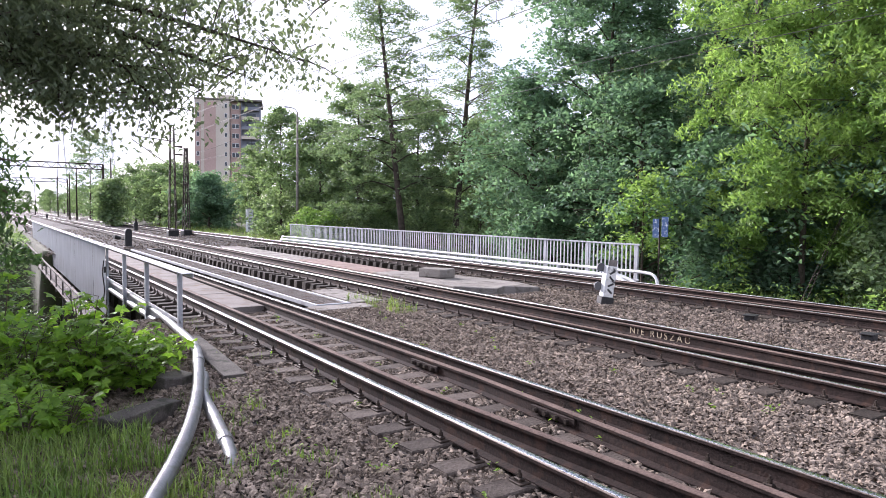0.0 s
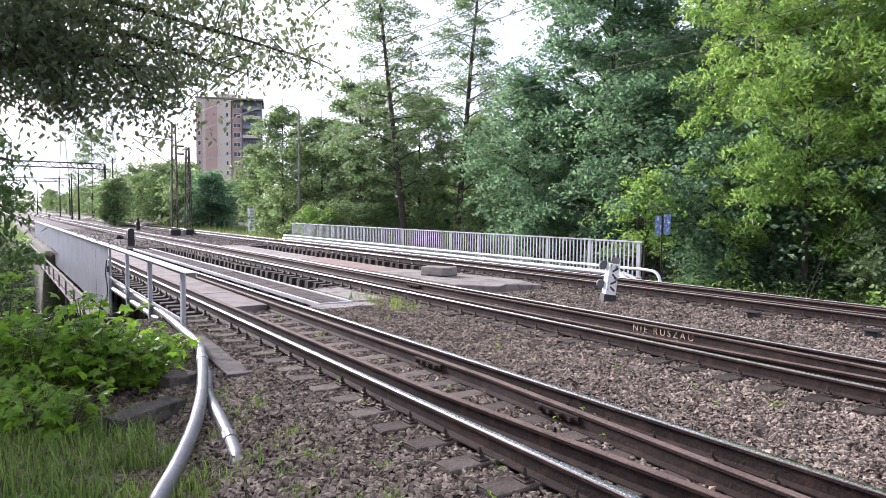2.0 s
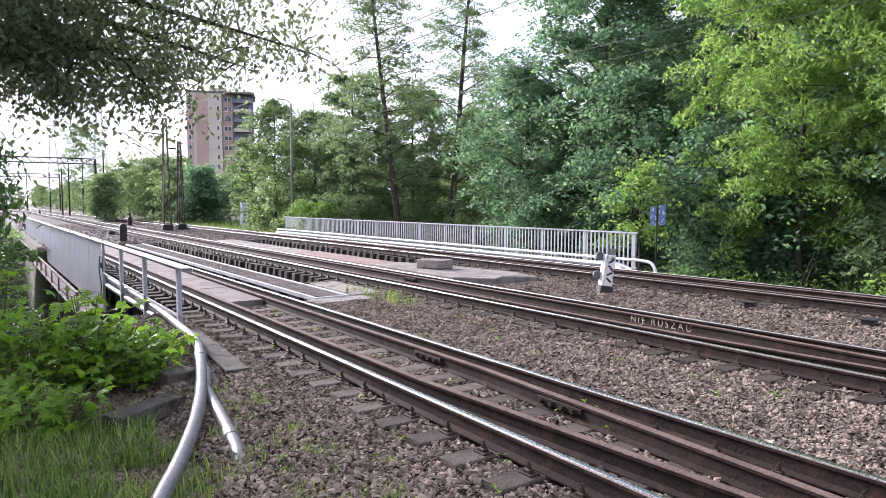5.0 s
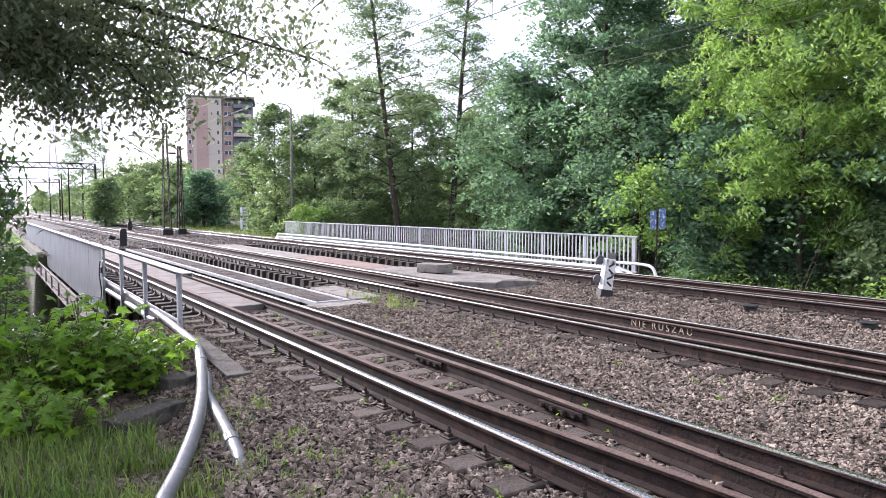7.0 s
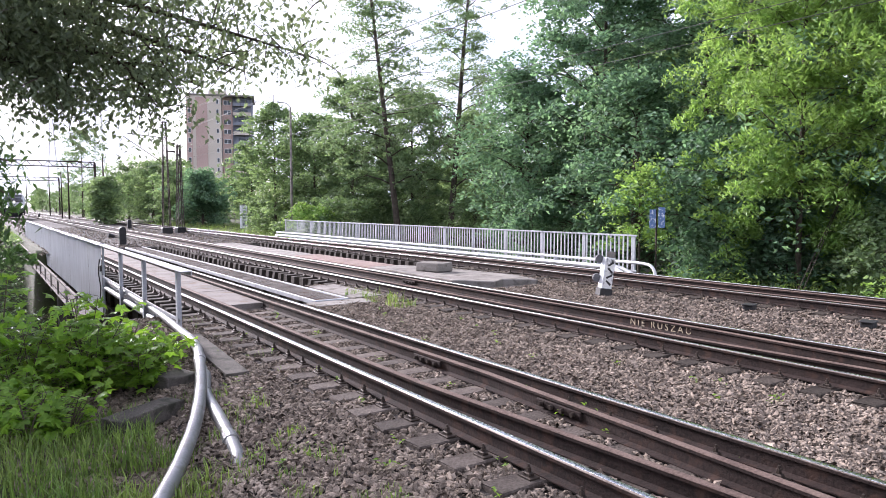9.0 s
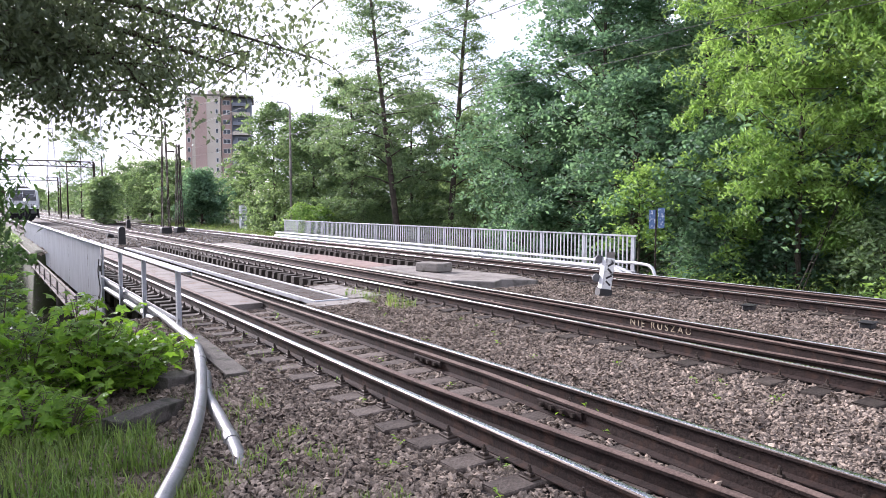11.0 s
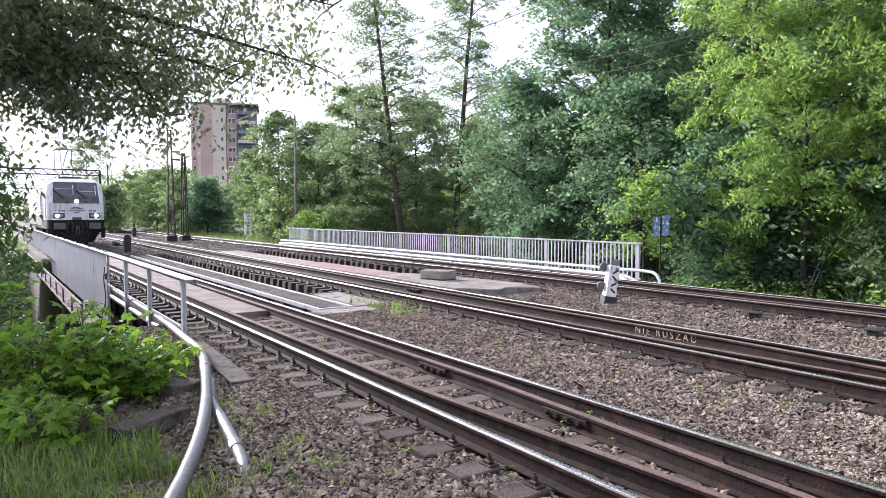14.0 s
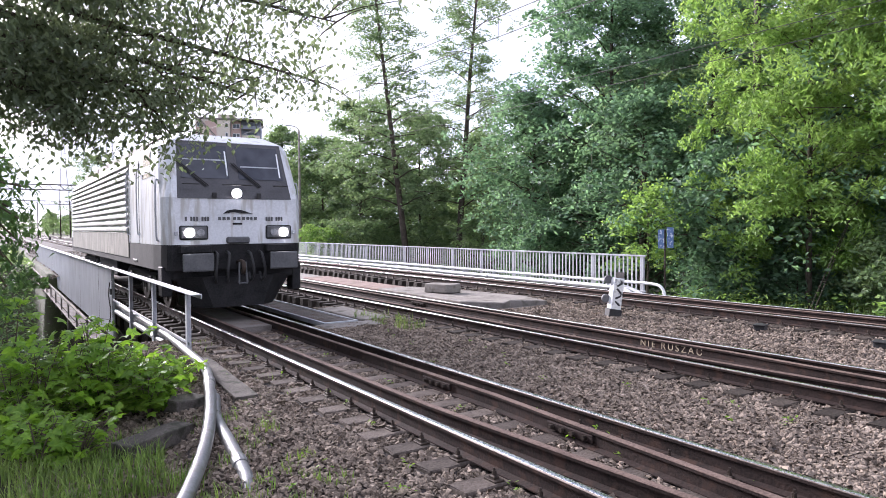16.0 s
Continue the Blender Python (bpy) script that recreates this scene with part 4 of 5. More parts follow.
def undergrowth():
    """Low leafy plants at the edge of the wood and sprouts between the stones."""
    rng = np.random.default_rng(12)
    n = 9000
    x, y = rng.uniform(15.9, 24, n), rng.uniform(3, 20, n)
    ok = np.array([noise.noise((a * 0.8, b * 0.8, 6)) > -0.1 for a, b in zip(x, y)])
    x, y = x[ok], y[ok]
    z = np.array([ground_z(a, b) for a, b in zip(x, y)]) + rng.uniform(0.05, 0.65, len(x)) * np.clip((x - 15.5) / 2.0, 0.25, 1)
    ob = part("undergrowth", leaf_mesh("undergrowth", np.stack([x, y, z], -1), 0.12, LEAF_BRIGHT, rng, 0.1, "oval"), None)
    tagged(ob, "low bright green plants at the wood's edge", "plants", kind="stuff")
    n = 17000
    x, y = 2.0 - 9.0 * rng.random(n) ** 1.4, 11 + 35 * rng.random(n) ** 1.5
    ok = np.array([noise.noise((a * 0.5, b * 0.5, 8)) > -0.25 for a, b in zip(x, y)])
    x, y = x[ok], y[ok]
    z = np.array([ground_z(a, b) for a, b in zip(x, y)]) + rng.uniform(0.05, 1.7, len(x)) ** 1.3
    z = np.where(x > -1.2, np.minimum(z, -0.75 - 0.5 * rng.random(len(x))), z)
    x, y, z = x[y > 13.5], y[y > 13.5], z[y > 13.5]
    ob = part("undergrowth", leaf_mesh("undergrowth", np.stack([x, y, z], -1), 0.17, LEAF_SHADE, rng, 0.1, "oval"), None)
    tagged(ob, "undergrowth on the valley's slopes, its green darkened for shade", "plants", kind="stuff")
    n = 7000
    x, y = rng.uniform(-8, 1.9, n), rng.uniform(38, 66, n)
    z = np.array([ground_z(a, b) for a, b in zip(x, y)]) + rng.uniform(0.0, 0.8, n)
    z = np.where(x > 0.8, np.minimum(z, -0.3), z)
    ob = part("undergrowth", leaf_mesh("undergrowth", np.stack([x, y, z], -1), 0.30, LEAF_MID, rng, 0.1, "oval"), None)
    tagged(ob, "green plants on the far bank beside the bridge", "plants", kind="stuff")
    n = 210
    x, y = rng.uniform(0.2, 7.0, n), rng.uniform(3.0, 12.5, n)
    keep = np.array([noise.noise((a * 2, b * 2, 3)) > 0.1 for a, b in zip(x, y)])
    spots = []
    for a, b in zip(x[keep], y[keep]):
        for k in range(6):
            spots.append((a + rng.normal(0, 0.03), b + rng.normal(0, 0.03), bed_z(a, b) + rng.uniform(0.04, 0.11)))
    ob = part("sprouts", leaf_mesh("sprouts", np.array(spots), 0.045, LEAF_BUSH, rng, 0.0, "oval"), None)
    tagged(ob, "small green sprouts growing between the stones", "weeds", kind="stuff")


undergrowth()

# ---- things beside the tracks ----
def steam_pipes():
    p = thing("conduit_pipes", Matrix.Identity(4), "two grey metal conduit pipes bending off the bridge into the ground", "pipes")
    part("pipe", sweep(smooth_path([(2.56, 40, -0.16), (2.56, 28, -0.16), (2.55, 18, -0.16), (2.5, 14, -0.15), (2.36, 11.5, -0.12), (2.22, 9.9, -0.08), (1.99, 8.75, -0.05), (1.68, 7.5, -0.08),
                                    (1.36, 6.46, -0.13), (1.02, 5.6, -0.18), (0.75, 5.0, -0.20), (0.56, 4.55, -0.22), (0.4, 3.9, -0.26)], 7), 0.064, 14), GALV, p, smooth=True)
    part("pipe", sweep(smooth_path([(2.50, 40, -0.34), (2.50, 20, -0.34), (2.44, 13, -0.31), (2.20, 10, -0.27), (2.02, 8.6, -0.22), (1.76, 7.6, -0.19), (1.61, 6.53, -0.18), (1.50, 5.75, -0.20), (1.45, 5.45, -0.25), (1.42, 5.2, -0.42)], 7), 0.062, 14), GALV, p, smooth=True)
    part("pipe", sweep(smooth_path([(2.66, 40, -0.30), (2.66, 25, -0.30), (2.64, 15.5, -0.30), (2.5, 12.0, -0.34), (2.36, 10.4, -0.38)], 6), 0.07, 12), GREY_PAINT, p, "grey painted pipe", smooth=True)

    def ring(a, b, r):
        part("coupling", sweep([a, Vector(a).lerp(Vector(b), 0.2), Vector(a).lerp(Vector(b), 0.8), b], [r * 0.96, r, r, r * 0.96], 14), GALV, p, "dull steel coupling band", smooth=False)
    ring((2.015, 8.84, -0.052), (1.965, 8.62, -0.053), 0.075)
    ring((1.545, 6.06, -0.19), (1.52, 5.90, -0.195), 0.074)
    ring((1.81, 7.88, -0.202), (1.765, 7.62, -0.19), 0.069)
    return p


GALV = surface("dull_galvanised_metal", (0.16, 0.16, 0.165), (0.27, 0.27, 0.275), 3.0, 0.46, 0.75, 0.08, 40, wear=(0.20, 0.19, 0.18))
BLOTCH = surface("blotched_white_and_black", (0.52, 0.52, 0.50), (0.66, 0.66, 0.64), 2.6, 0.6, 0, 0.1, 30, wear=(0.02, 0.02, 0.02))
BLUE_SIGN = surface("blue_sign", (0.07, 0.13, 0.28), (0.12, 0.20, 0.36), 7, 0.5, 0, 0.05, 30, wear=(0.62, 0.66, 0.72))
RENDER_PINK = surface("pink_facade", (0.38, 0.27, 0.235), (0.46, 0.335, 0.295), 0.15, 0.9, 0, 0.05, 4)
RENDER_CREAM = surface("cream_facade", (0.46, 0.41, 0.34), (0.55, 0.49, 0.42), 0.15, 0.9, 0, 0.05, 4)
RENDER_GREY = surface("grey_facade", (0.15, 0.165, 0.20), (0.22, 0.235, 0.27), 0.15, 0.9, 0, 0.05, 4)
WINDOW_GLASS = surface("dark_window_glass", (0.03, 0.035, 0.045), (0.06, 0.07, 0.08), 0.3, 0.10, 0, 0.0, 5)
steam_pipes()


def marker_post():
    m = thing("point_marker", pose(11.65, 10.85, -0.24, 0, 8, -25), "leaning white and black trackside point marker", "marker post")
    part("body", box(0.24, 0.24, 0.72, 0.012, (0, 0, 0.56)), WHITE_PAINT, m)
    part("face", box(0.215, 0.012, 0.70, 0.003, (0.008, -0.126, 0.555)), BLOTCH, m, "white plate with flaked black pattern")
    for k, tilt in enumerate((38, -30, 42, -35)):
        part("stroke", box(0.15, 0.006, 0.045, 0.002, turn=pose(0, 0, 0, 0, tilt), at=(0.015, -0.135, 0.34 + 0.145 * k)), BLACK_PAINT, m)
    part("foot", box(0.30, 0.29, 0.24, 0.012, (0, 0, 0.08)), BLACK_PAINT, m, "black painted foot")
    part("top_plate", box(0.20, 0.02, 0.15, 0.008, (0.05, 0, 0.99)), CONCRETE, m, "worn grey top plate")
    for z in (0.86, 0.42):
        bm = bmesh.new()
        bmesh.ops.create_cone(bm, cap_ends=True, segments=20, radius1=0.10, radius2=0.095, depth=0.05, matrix=Matrix.Translation((-0.19, 0.09, z)) @ pose(0, 0, 0, 90))
        part("disc", bm, surface("grey_disc", (0.06, 0.06, 0.065), (0.10, 0.10, 0.105), 4, 0.7), m, "dark grey round disc")
    return m


marker_post()


def track_box(x, y, turn):
    b = thing("track_box", pose(x, y, -0.2, 0, 0, turn), "small black cable box lying on the ballast", "box", "trackside boxes")
    part("body", box(0.24, 0.20, 0.10, 0.015, (0, 0, 0.05)), BLACK_PAINT, b)
    part("lid", box(0.29, 0.24, 0.025, 0.008, (0, 0, 0.112)), BLACK_PAINT, b)
    return b


track_box(12.30, 7.62, 15)
track_box(12.10, 5.36, 8)


def dwarf_signal(x, y, height, lamp):
    d = thing("dwarf_signal", pose(x, y, -0.24), "dark rounded dwarf signal post between the tracks", "signal", "dwarf signals")
    bm = bmesh.new()
    prism([(-0.17, 0), (0.17, 0), (0.17, height - 0.16), (0.13, height - 0.05), (0.06, height), (-0.06, height), (-0.13, height - 0.05), (-0.17, height - 0.16)], 0.28, bm)
    bmesh.ops.bevel(bm, geom=bm.edges[:], offset=0.012, segments=1, affect="EDGES")
    part("post", bm, BLACK_PAINT, d)
    part("base", box(0.5, 0.5, 0.12, 0.02, (0, 0.14, 0.02)), CONCRETE, d)
    if lamp:
        part("lamp_arm", sweep([(-0.1, 0.1, 0.4), (-0.55, 0.05, 0.52)], 0.025, 6), BLACK_PAINT, d)
        part("lamp_hood", sweep([(-0.42, 0.05, 0.52), (-0.72, -0.02, 0.60)], [0.10, 0.13], 10), BLACK_PAINT, d)
    return d


dwarf_signal(5.95, 39.2, 1.02, True)
dwarf_signal(11.0, 67.5, 0.90, False)
dwarf_signal(8.9, 150, 0.8, False)


def joint_bar(x, y):
    j = thing("rail_joint", pose(x, y, -0.09), "rusty bolted rail joint bar on the guard rail", "joint bar", "rail joints")
    part("bar", box(0.035, 0.62, 0.075, 0.008), RAIL_RUST, j)
    for k in range(4):
        bm = bmesh.new()
        bmesh.ops.create_cone(bm, cap_ends=True, segments=6, radius1=0.024, radius2=0.022, depth=0.05, matrix=Matrix.Translation((-0.035, -0.22 + k * 0.147, 0)) @ pose(0, 0, 0, 0, 90))
        part("bolt", bm, IRON, j)
    return j


joint_bar(4.01 + guard_offset(4.75) - 0.028, 4.75)
joint_bar(4.01 + guard_offset(7.2) - 0.028, 7.2)
joint_bar(8.45 + 0.425 - 0.028, 14.9)


def painted_words():
    """Words painted by hand on the side of a guard rail."""
    cu = bpy.data.curves.new("rail_writing", "FONT")
    cu.body, cu.size, cu.space_character = "NIE RUSZA\u0106", 0.158, 1.45
    tmp = bpy.data.objects.new("tmp", cu)
    scene.collection.objects.link(tmp)
    me = bpy.data.meshes.new_from_object(tmp.evaluated_get(bpy.context.evaluated_depsgraph_get()))
    bpy.data.objects.remove(tmp)
    me.materials.clear()
    me.materials.append(surface("faded_cream_paint", (0.36, 0.29, 0.20), (0.46, 0.38, 0.27), 12, 0.9, 0, 0.2, 60, wear=(0.12, 0.075, 0.055)))
    ob = part("painted_words", me, None, at=Matrix.Translation((8.853, 7.70, -0.142)) @ Matrix(((0, 0, -1, 0), (-1, 0, 0, 0), (0, 1, 0, 0), (0, 0, 0, 1))))
    return tagged(ob, "faded cream hand-painted words on the rail", "writing", kind="stuff")


painted_words()


def pillar():
    p = thing("marker_pillar", pose(21.4, 67, -0.45), "weathered white kilometre pillar with grey painted marks", "pillar")
    part("shaft", box(0.62, 0.55, 2.45, 0.04, (0, 0, 1.2)), WHITE_PAINT, p)
    part("cap", box(0.70, 0.62, 0.12, 0.03, (0, 0, 2.46)), CONCRETE, p)
    random.seed(6)
    for k in range(6):
        part("mark", box(random.uniform(0.2, 0.45), 0.008, random.uniform(0.12, 0.26), 0.002, (random.uniform(-0.1, 0.1), -0.281, 0.5 + k * 0.32)), RENDER_GREY, p)
    return p


pillar()


def sign_post():
    s = thing("sign_post", pose(16.25, 13.0, -1.2), "thin post with two blue painted sign plates", "sign")
    part("post", sweep([(0, 0, 0), (0, 0, 2.95)], 0.024, 8), IRON, s)
    part("plate", box(0.19, 0.012, 0.56, 0.004, (-0.075, 0.07, 2.68), turn=pose(0, 0, 0, 0, 0, -45)), BLUE_SIGN, s)
    part("plate", box(0.19, 0.012, 0.60, 0.004, (0.085, -0.12, 2.72), turn=pose(0, 0, 0, 0, 0, -60)), BLUE_SIGN, s)
    return s


sign_post()


def lattice_mast(x, y, height, width, turn=0, arm=True):
    m = thing("lattice_mast", pose(x, y, -0.35, 0, 0, turn), "dark steel lattice mast carrying the overhead wires", "mast", "overhead line masts")
    part("base", box(width + 0.25, width + 0.25, 0.7, 0.05, (0, 0, 0.25)), BLACK_PAINT, m, "dark concrete base")
    legs = []
    top = width * 0.45
    for sx in (-1, 1):
        for sy in (-1, 1):
            a, b = Vector((sx * width / 2, sy * width / 2, 0.5)), Vector((sx * top / 2, sy * top / 2, height))
            legs.append((a, b))
            part("leg", sweep([a, b], 0.045, 4), IRON, m)
    for i, j in ((0, 1), (1, 3), (3, 2), (2, 0)):
        bm = bmesh.new()
        n = 10
        for k in range(n):
            f, g = k / n, (k + 1) / n
            sweep([legs[i][0].lerp(legs[i][1], f), legs[j][0].lerp(legs[j][1], g)], 0.018, 4, bm)
        tagged(part("bracing", bm, IRON, m), kind="stuff")
    if arm:
        part("cantilever", sweep([(0, 0, height - 1.2), (-2.6, 0, height - 1.0)], 0.035, 6), IRON, m)
        part("cantilever", sweep([(0, 0, height - 3.2), (-2.9, 0, height - 1.2)], 0.03, 6), IRON, m)
        part("top_cap", box(top + 0.15, top + 0.15, 0.06, 0.01, (0, 0, height)), IRON, m)
        for z in (height - 2.2, height - 1.6):
            part("insulator", sweep([(0.2, 0, z), (0.75, 0, z)], [0.05, 0.08], 8), IRON, m)
    return m


lattice_mast(11.5, 54.8, 8.6, 0.52)
lattice_mast(12.6, 55.2, 7.0, 0.42, 10, False)


def pole(x, y, height, r, label, mat, lamp=False):
    p = thing("pole", pose(x, y, ground_z(x, y)), label, "pole", "poles along the line")
    part("shaft", sweep([(0, 0, -0.2), (0, 0, height * 0.5), (0, 0, height)], [r, r * 0.85, r * 0.65], 10), mat, p, smooth=True)
    if lamp:
        part("lamp_arm", sweep(smooth_path([(0, 0, height), (-0.25, 0, height + 0.22), (-0.65, 0, height + 0.28)], 5), 0.03, 6), mat, p)
        part("lamp_head", box(0.34, 0.15, 0.08, 0.02, (-0.80, 0, height + 0.28)), GREY_PAINT, p)
    return p


pole(17.9, 45.5, 9.3, 0.10, "tall grey street lamp pole behind the fence", CONCRETE, True)
pole(20.9, 13.0, 13.0, 0.15, "tall concrete pole standing among the trees", DARK_CONCRETE)
pole(24.9, 9.24, 10.2, 0.16, "concrete mast that the guy wires hold", CONCRETE)
for x, y, h in ((13.2, 99, 8.8), (11.6, 125, 9.0), (11.2, 132, 8.0), (12.2, 170, 9), (9.6, 205, 9.5), (-1.2, 120, 9), (-1.5, 180, 9)):
    pole(x, y, h, 0.13, "dark overhead line pole beside the tracks", IRON)


def gantry(y, z, x0, x1):
    g = thing("gantry", pose(0, y, 0), "steel lattice gantry spanning the tracks", "gantry", "gantries")
    for x in (x0, x1):
        part("leg", sweep([(x, 0, -0.5), (x, 0, z + 0.7)], 0.16, 6), IRON, g)
    for dz in (0, 0.75):
        for dy in (-0.3, 0.3):
            part("chord", sweep([(x0, dy, z + dz), (x1, dy, z + dz)], 0.09, 4), IRON, g)
    bm = bmesh.new()
    n = 24
    for k in range(n):
        xa, xb = x0 + (x1 - x0) * k / n, x0 + (x1 - x0) * (k + 1) / n
        for dy in (-0.3, 0.3):
            sweep([(xa, dy, z + (0.75 if k % 2 else 0)), (xb, dy, z + (0 if k % 2 else 0.75))], 0.05, 4, bm)
    tagged(part("lattice", bm, IRON, g), kind="stuff")
    return g


gantry(112, 7.6, -2.0, 13.9)
gantry(175, 7.6, -2.0, 14.5)


def pylon(x, y, height):
    p = thing("transmission_tower", pose(x, y, -0.5), "tall steel lattice power pylon in the distance", "pylon", "power pylons")
    w = height * 0.13
    for sx in (-1, 1):
        for sy in (-1, 1):
            part("leg", sweep([(sx * w / 2, sy * w / 2, 0), (sx * w * 0.18, sy * w * 0.18, height * 0.62), (sx * 0.25, sy * 0.25, height)], 0.13, 4), GREY_PAINT, p)
    bm = bmesh.new()
    for k in range(12):
        z0, z1 = height * k / 12, height * (k + 1) / 12
        w0, w1 = w / 2 * (1 - 0.085 * k), w / 2 * (1 - 0.085 * (k + 1))
        for s in (-1, 1):
            sweep([(s * w0, -w0, z0), (-s * w1, -w1, z1)], 0.06, 4, bm)
    tagged(part("bracing", bm, GREY_PAINT, p), kind="stuff")
    for f, ln in ((0.78, 5.5), (0.92, 4.2)):
        part("cross_arm", sweep([(-ln, 0, height * f), (0, 0, height * f + 0.7), (ln, 0, height * f)], [0.06, 0.2, 0.06], 4), GREY_PAINT, p)
    return p


pylon(33.5, 255, 44)
pylon(25.5, 330, 44)


def anchor():
    a = thing("anchor_block", pose(17.2, 9.25, -0.95, 0, 0, 12), "dark concrete anchor block with two steel guy wires", "anchor")
    part("block", rough_block(0.75, 0.6, 1.1, 0.03, 5), BLACK_PAINT, a)
    inv = a.matrix_basis.inverted()
    for k in (-0.14, 0.14):
        part("guy_wire", sweep([inv @ Vector((17.25 + k, 9.25, -0.42)), inv @ Vector((24.85, 9.24 + k, 8.9))], 0.014, 5), IRON, a)
    return a


anchor()


def catenary(centre, label):
    c = thing("overhead_wire", Matrix.Identity(4), label, "overhead wire", "overhead wires")
    up, low = [], []
    drops = bmesh.new()
    for k in range(0, 101):
        y = -25 + k * 4
        sag = ((y + 25) % 65) / 65
        zc = 6.9 - 1.0 * (1 - (2 * sag - 1) ** 2) * 0.75
        up.append((centre(y), y, zc))
        low.append((centre(y), y, 5.75))
        if k % 2:
            sweep([(centre(y), y, 5.75), (centre(y), y, zc)], 0.004, 3, drops)
    part("messenger_wire", sweep(up, 0.009, 4), BLACK_PAINT, c)
    part("contact_wire", sweep(low, 0.009, 4), BLACK_PAINT, c)
    tagged(part("droppers", drops, IRON, c), kind="stuff")
    return c


for centre in (centre_1, centre_2, centre_3):
    catenary(centre, "thin dark overhead contact and messenger wires")


def tower_block():
    """A housing block with window columns and balconies; the face looks towards the railway."""
    h, floors, st = 34.6, 12, 2.8
    b = thing("apartment_building", pose(57.8, 199.5, -1.0, 0, 0, -20), "tall cream and pink apartment building with balconies", "building")
    part("wall", box(9.6, 16, h, 0.05, (-4.4, 8, h / 2)), RENDER_CREAM, b, "cream rendered wall")
    part("wall", box(8.6, 14, h, 0.05, (4.7, 9.0, h / 2)), RENDER_GREY, b, "grey recessed wall")
    part("wall", box(1.6, 0.12, h - 3, 0.02, (-8.3, -0.07, h / 2)), RENDER_PINK, b, "pink painted strip")
    part("wall", box(3.2, 0.12, h - 9, 0.02, (-5.0, -0.07, h / 2 + 4)), RENDER_PINK, b)
    part("wall", box(2.9, 0.30, h, 0.02, (2.0, 1.85, h / 2)), RENDER_PINK, b)
    part("roof", box(19.0, 16.6, 0.5, 0.05, (0.1, 8, h + 0.25)), CONCRETE, b, "flat roof edge")
    part("roof_house", box(5, 6, 2.2, 0.05, (-1, 9, h + 1.4)), RENDER_CREAM, b)
    for k in range(floors):
        z = 2.2 + k * st
        for x, w, y in ((-8.3, 0.8, -0.16), (-0.6, 0.7, -0.03), (2.0, 2.0, 1.67)):
            win = part("window", box(w, 0.10, 1.35, 0.01, (x, y, z)), WHITE_PAINT, b)
            n = 2 if w > 1.2 else 1
            for q in range(n):
                pw = w / n - 0.14
                part("pane", box(pw, 0.04, 1.15, 0.0, (x - w / 2 + (q + 0.5) * w / n, y - 0.05, z)), WINDOW_GLASS, win)
        bal = part("balcony", box(5.0, 1.3, 0.14, 0.02, (6.2, 1.35, z - 0.9)), CONCRETE, b)
        part("parapet", box(5.0, 0.08, 0.95, 0.01, (6.2, 0.74, z - 0.40)), RENDER_GREY if k % 2 else RENDER_CREAM, bal)
        part("balcony_door", box(2.6, 0.06, 1.9, 0.01, (6.4, 1.97, z + 0.1)), WINDOW_GLASS, bal)
        part("side_wall", box(0.12, 1.3, 2.7, 0.01, (3.75, 1.36, z + 0.2)), RENDER_GREY, bal)
    return b


tower_block()

# ---- the locomotive ----
LOCO_WHITE = surface("dirty_white_enamel", (0.46, 0.47, 0.49), (0.58, 0.59, 0.61), 1.3, 0.45, 0, 0.03, 25, wear=(0.37, 0.355, 0.33), streak=2.2)
LOCO_BEIGE = surface("dusty_beige_panel", (0.12, 0.112, 0.095), (0.22, 0.205, 0.175), 1.5, 0.6, 0, 0.05, 25, wear=(0.30, 0.27, 0.23), streak=2.0)
# Grey is lowered to put the shading between the ribs into the colour.
LOCO_RIB = surface("shade_lowered_ribs", (0.18, 0.177, 0.168), (0.27, 0.264, 0.25), 1.5, 0.6, 0, 0.04, 25, wear=(0.20, 0.19, 0.17), spec=0.3)
LOCO_BLACK = surface("sooty_black", (0.010, 0.010, 0.011), (0.026, 0.025, 0.026), 3, 0.7, 0, 0.12, 30, spec=0.15)
LOCO_GREY = surface("dark_grey_buffer", (0.055, 0.056, 0.06), (0.095, 0.096, 0.10), 5, 0.55, 0.2, 0.1, 30)
LOCO_GLASS = surface("tinted_windscreen", (0.035, 0.037, 0.045), (0.06, 0.062, 0.075), 0.8, 0.08, 0, 0.0, 4)
LOCO_MASK = surface("black_screen_surround", (0.028, 0.027, 0.030), (0.05, 0.048, 0.052), 2, 0.4, 0, 0.04, 30)
LAMP_ON = glow("lit_headlamp", (1.0, 0.96, 0.88), 14.0)
CLEAR_LENS = surface("unlit_lens", (0.16, 0.16, 0.17), (0.3, 0.3, 0.31), 8, 0.12, 0.3, 0.0, 30)
LENGTH = 18.9


def front_y(z):
    """How far the nose lies behind its foremost plane at a height."""
    pts = ((1.0, 0.03), (1.40, 0.0), (2.36, 0.03), (3.62, 0.50), (3.86, 1.0))
    for (a, ya), (b, yb) in zip(pts, pts[1:]):
        if z <= b:
            return ya + (yb - ya) * max(0, z - a) / (b - a)
    return 1.0


def half_front(z):
    return 1.30 if z < 2.5 else 1.30 - 0.16 * (z - 2.5) if z < 3.62 else 1.12 - 0.9 * (z - 3.62)


def half_side(z):
    return 1.47 if z < 3.0 else 1.47 - 0.10 * (z - 3.0) if z < 3.5 else 1.42 - 1.2 * (z - 3.5)


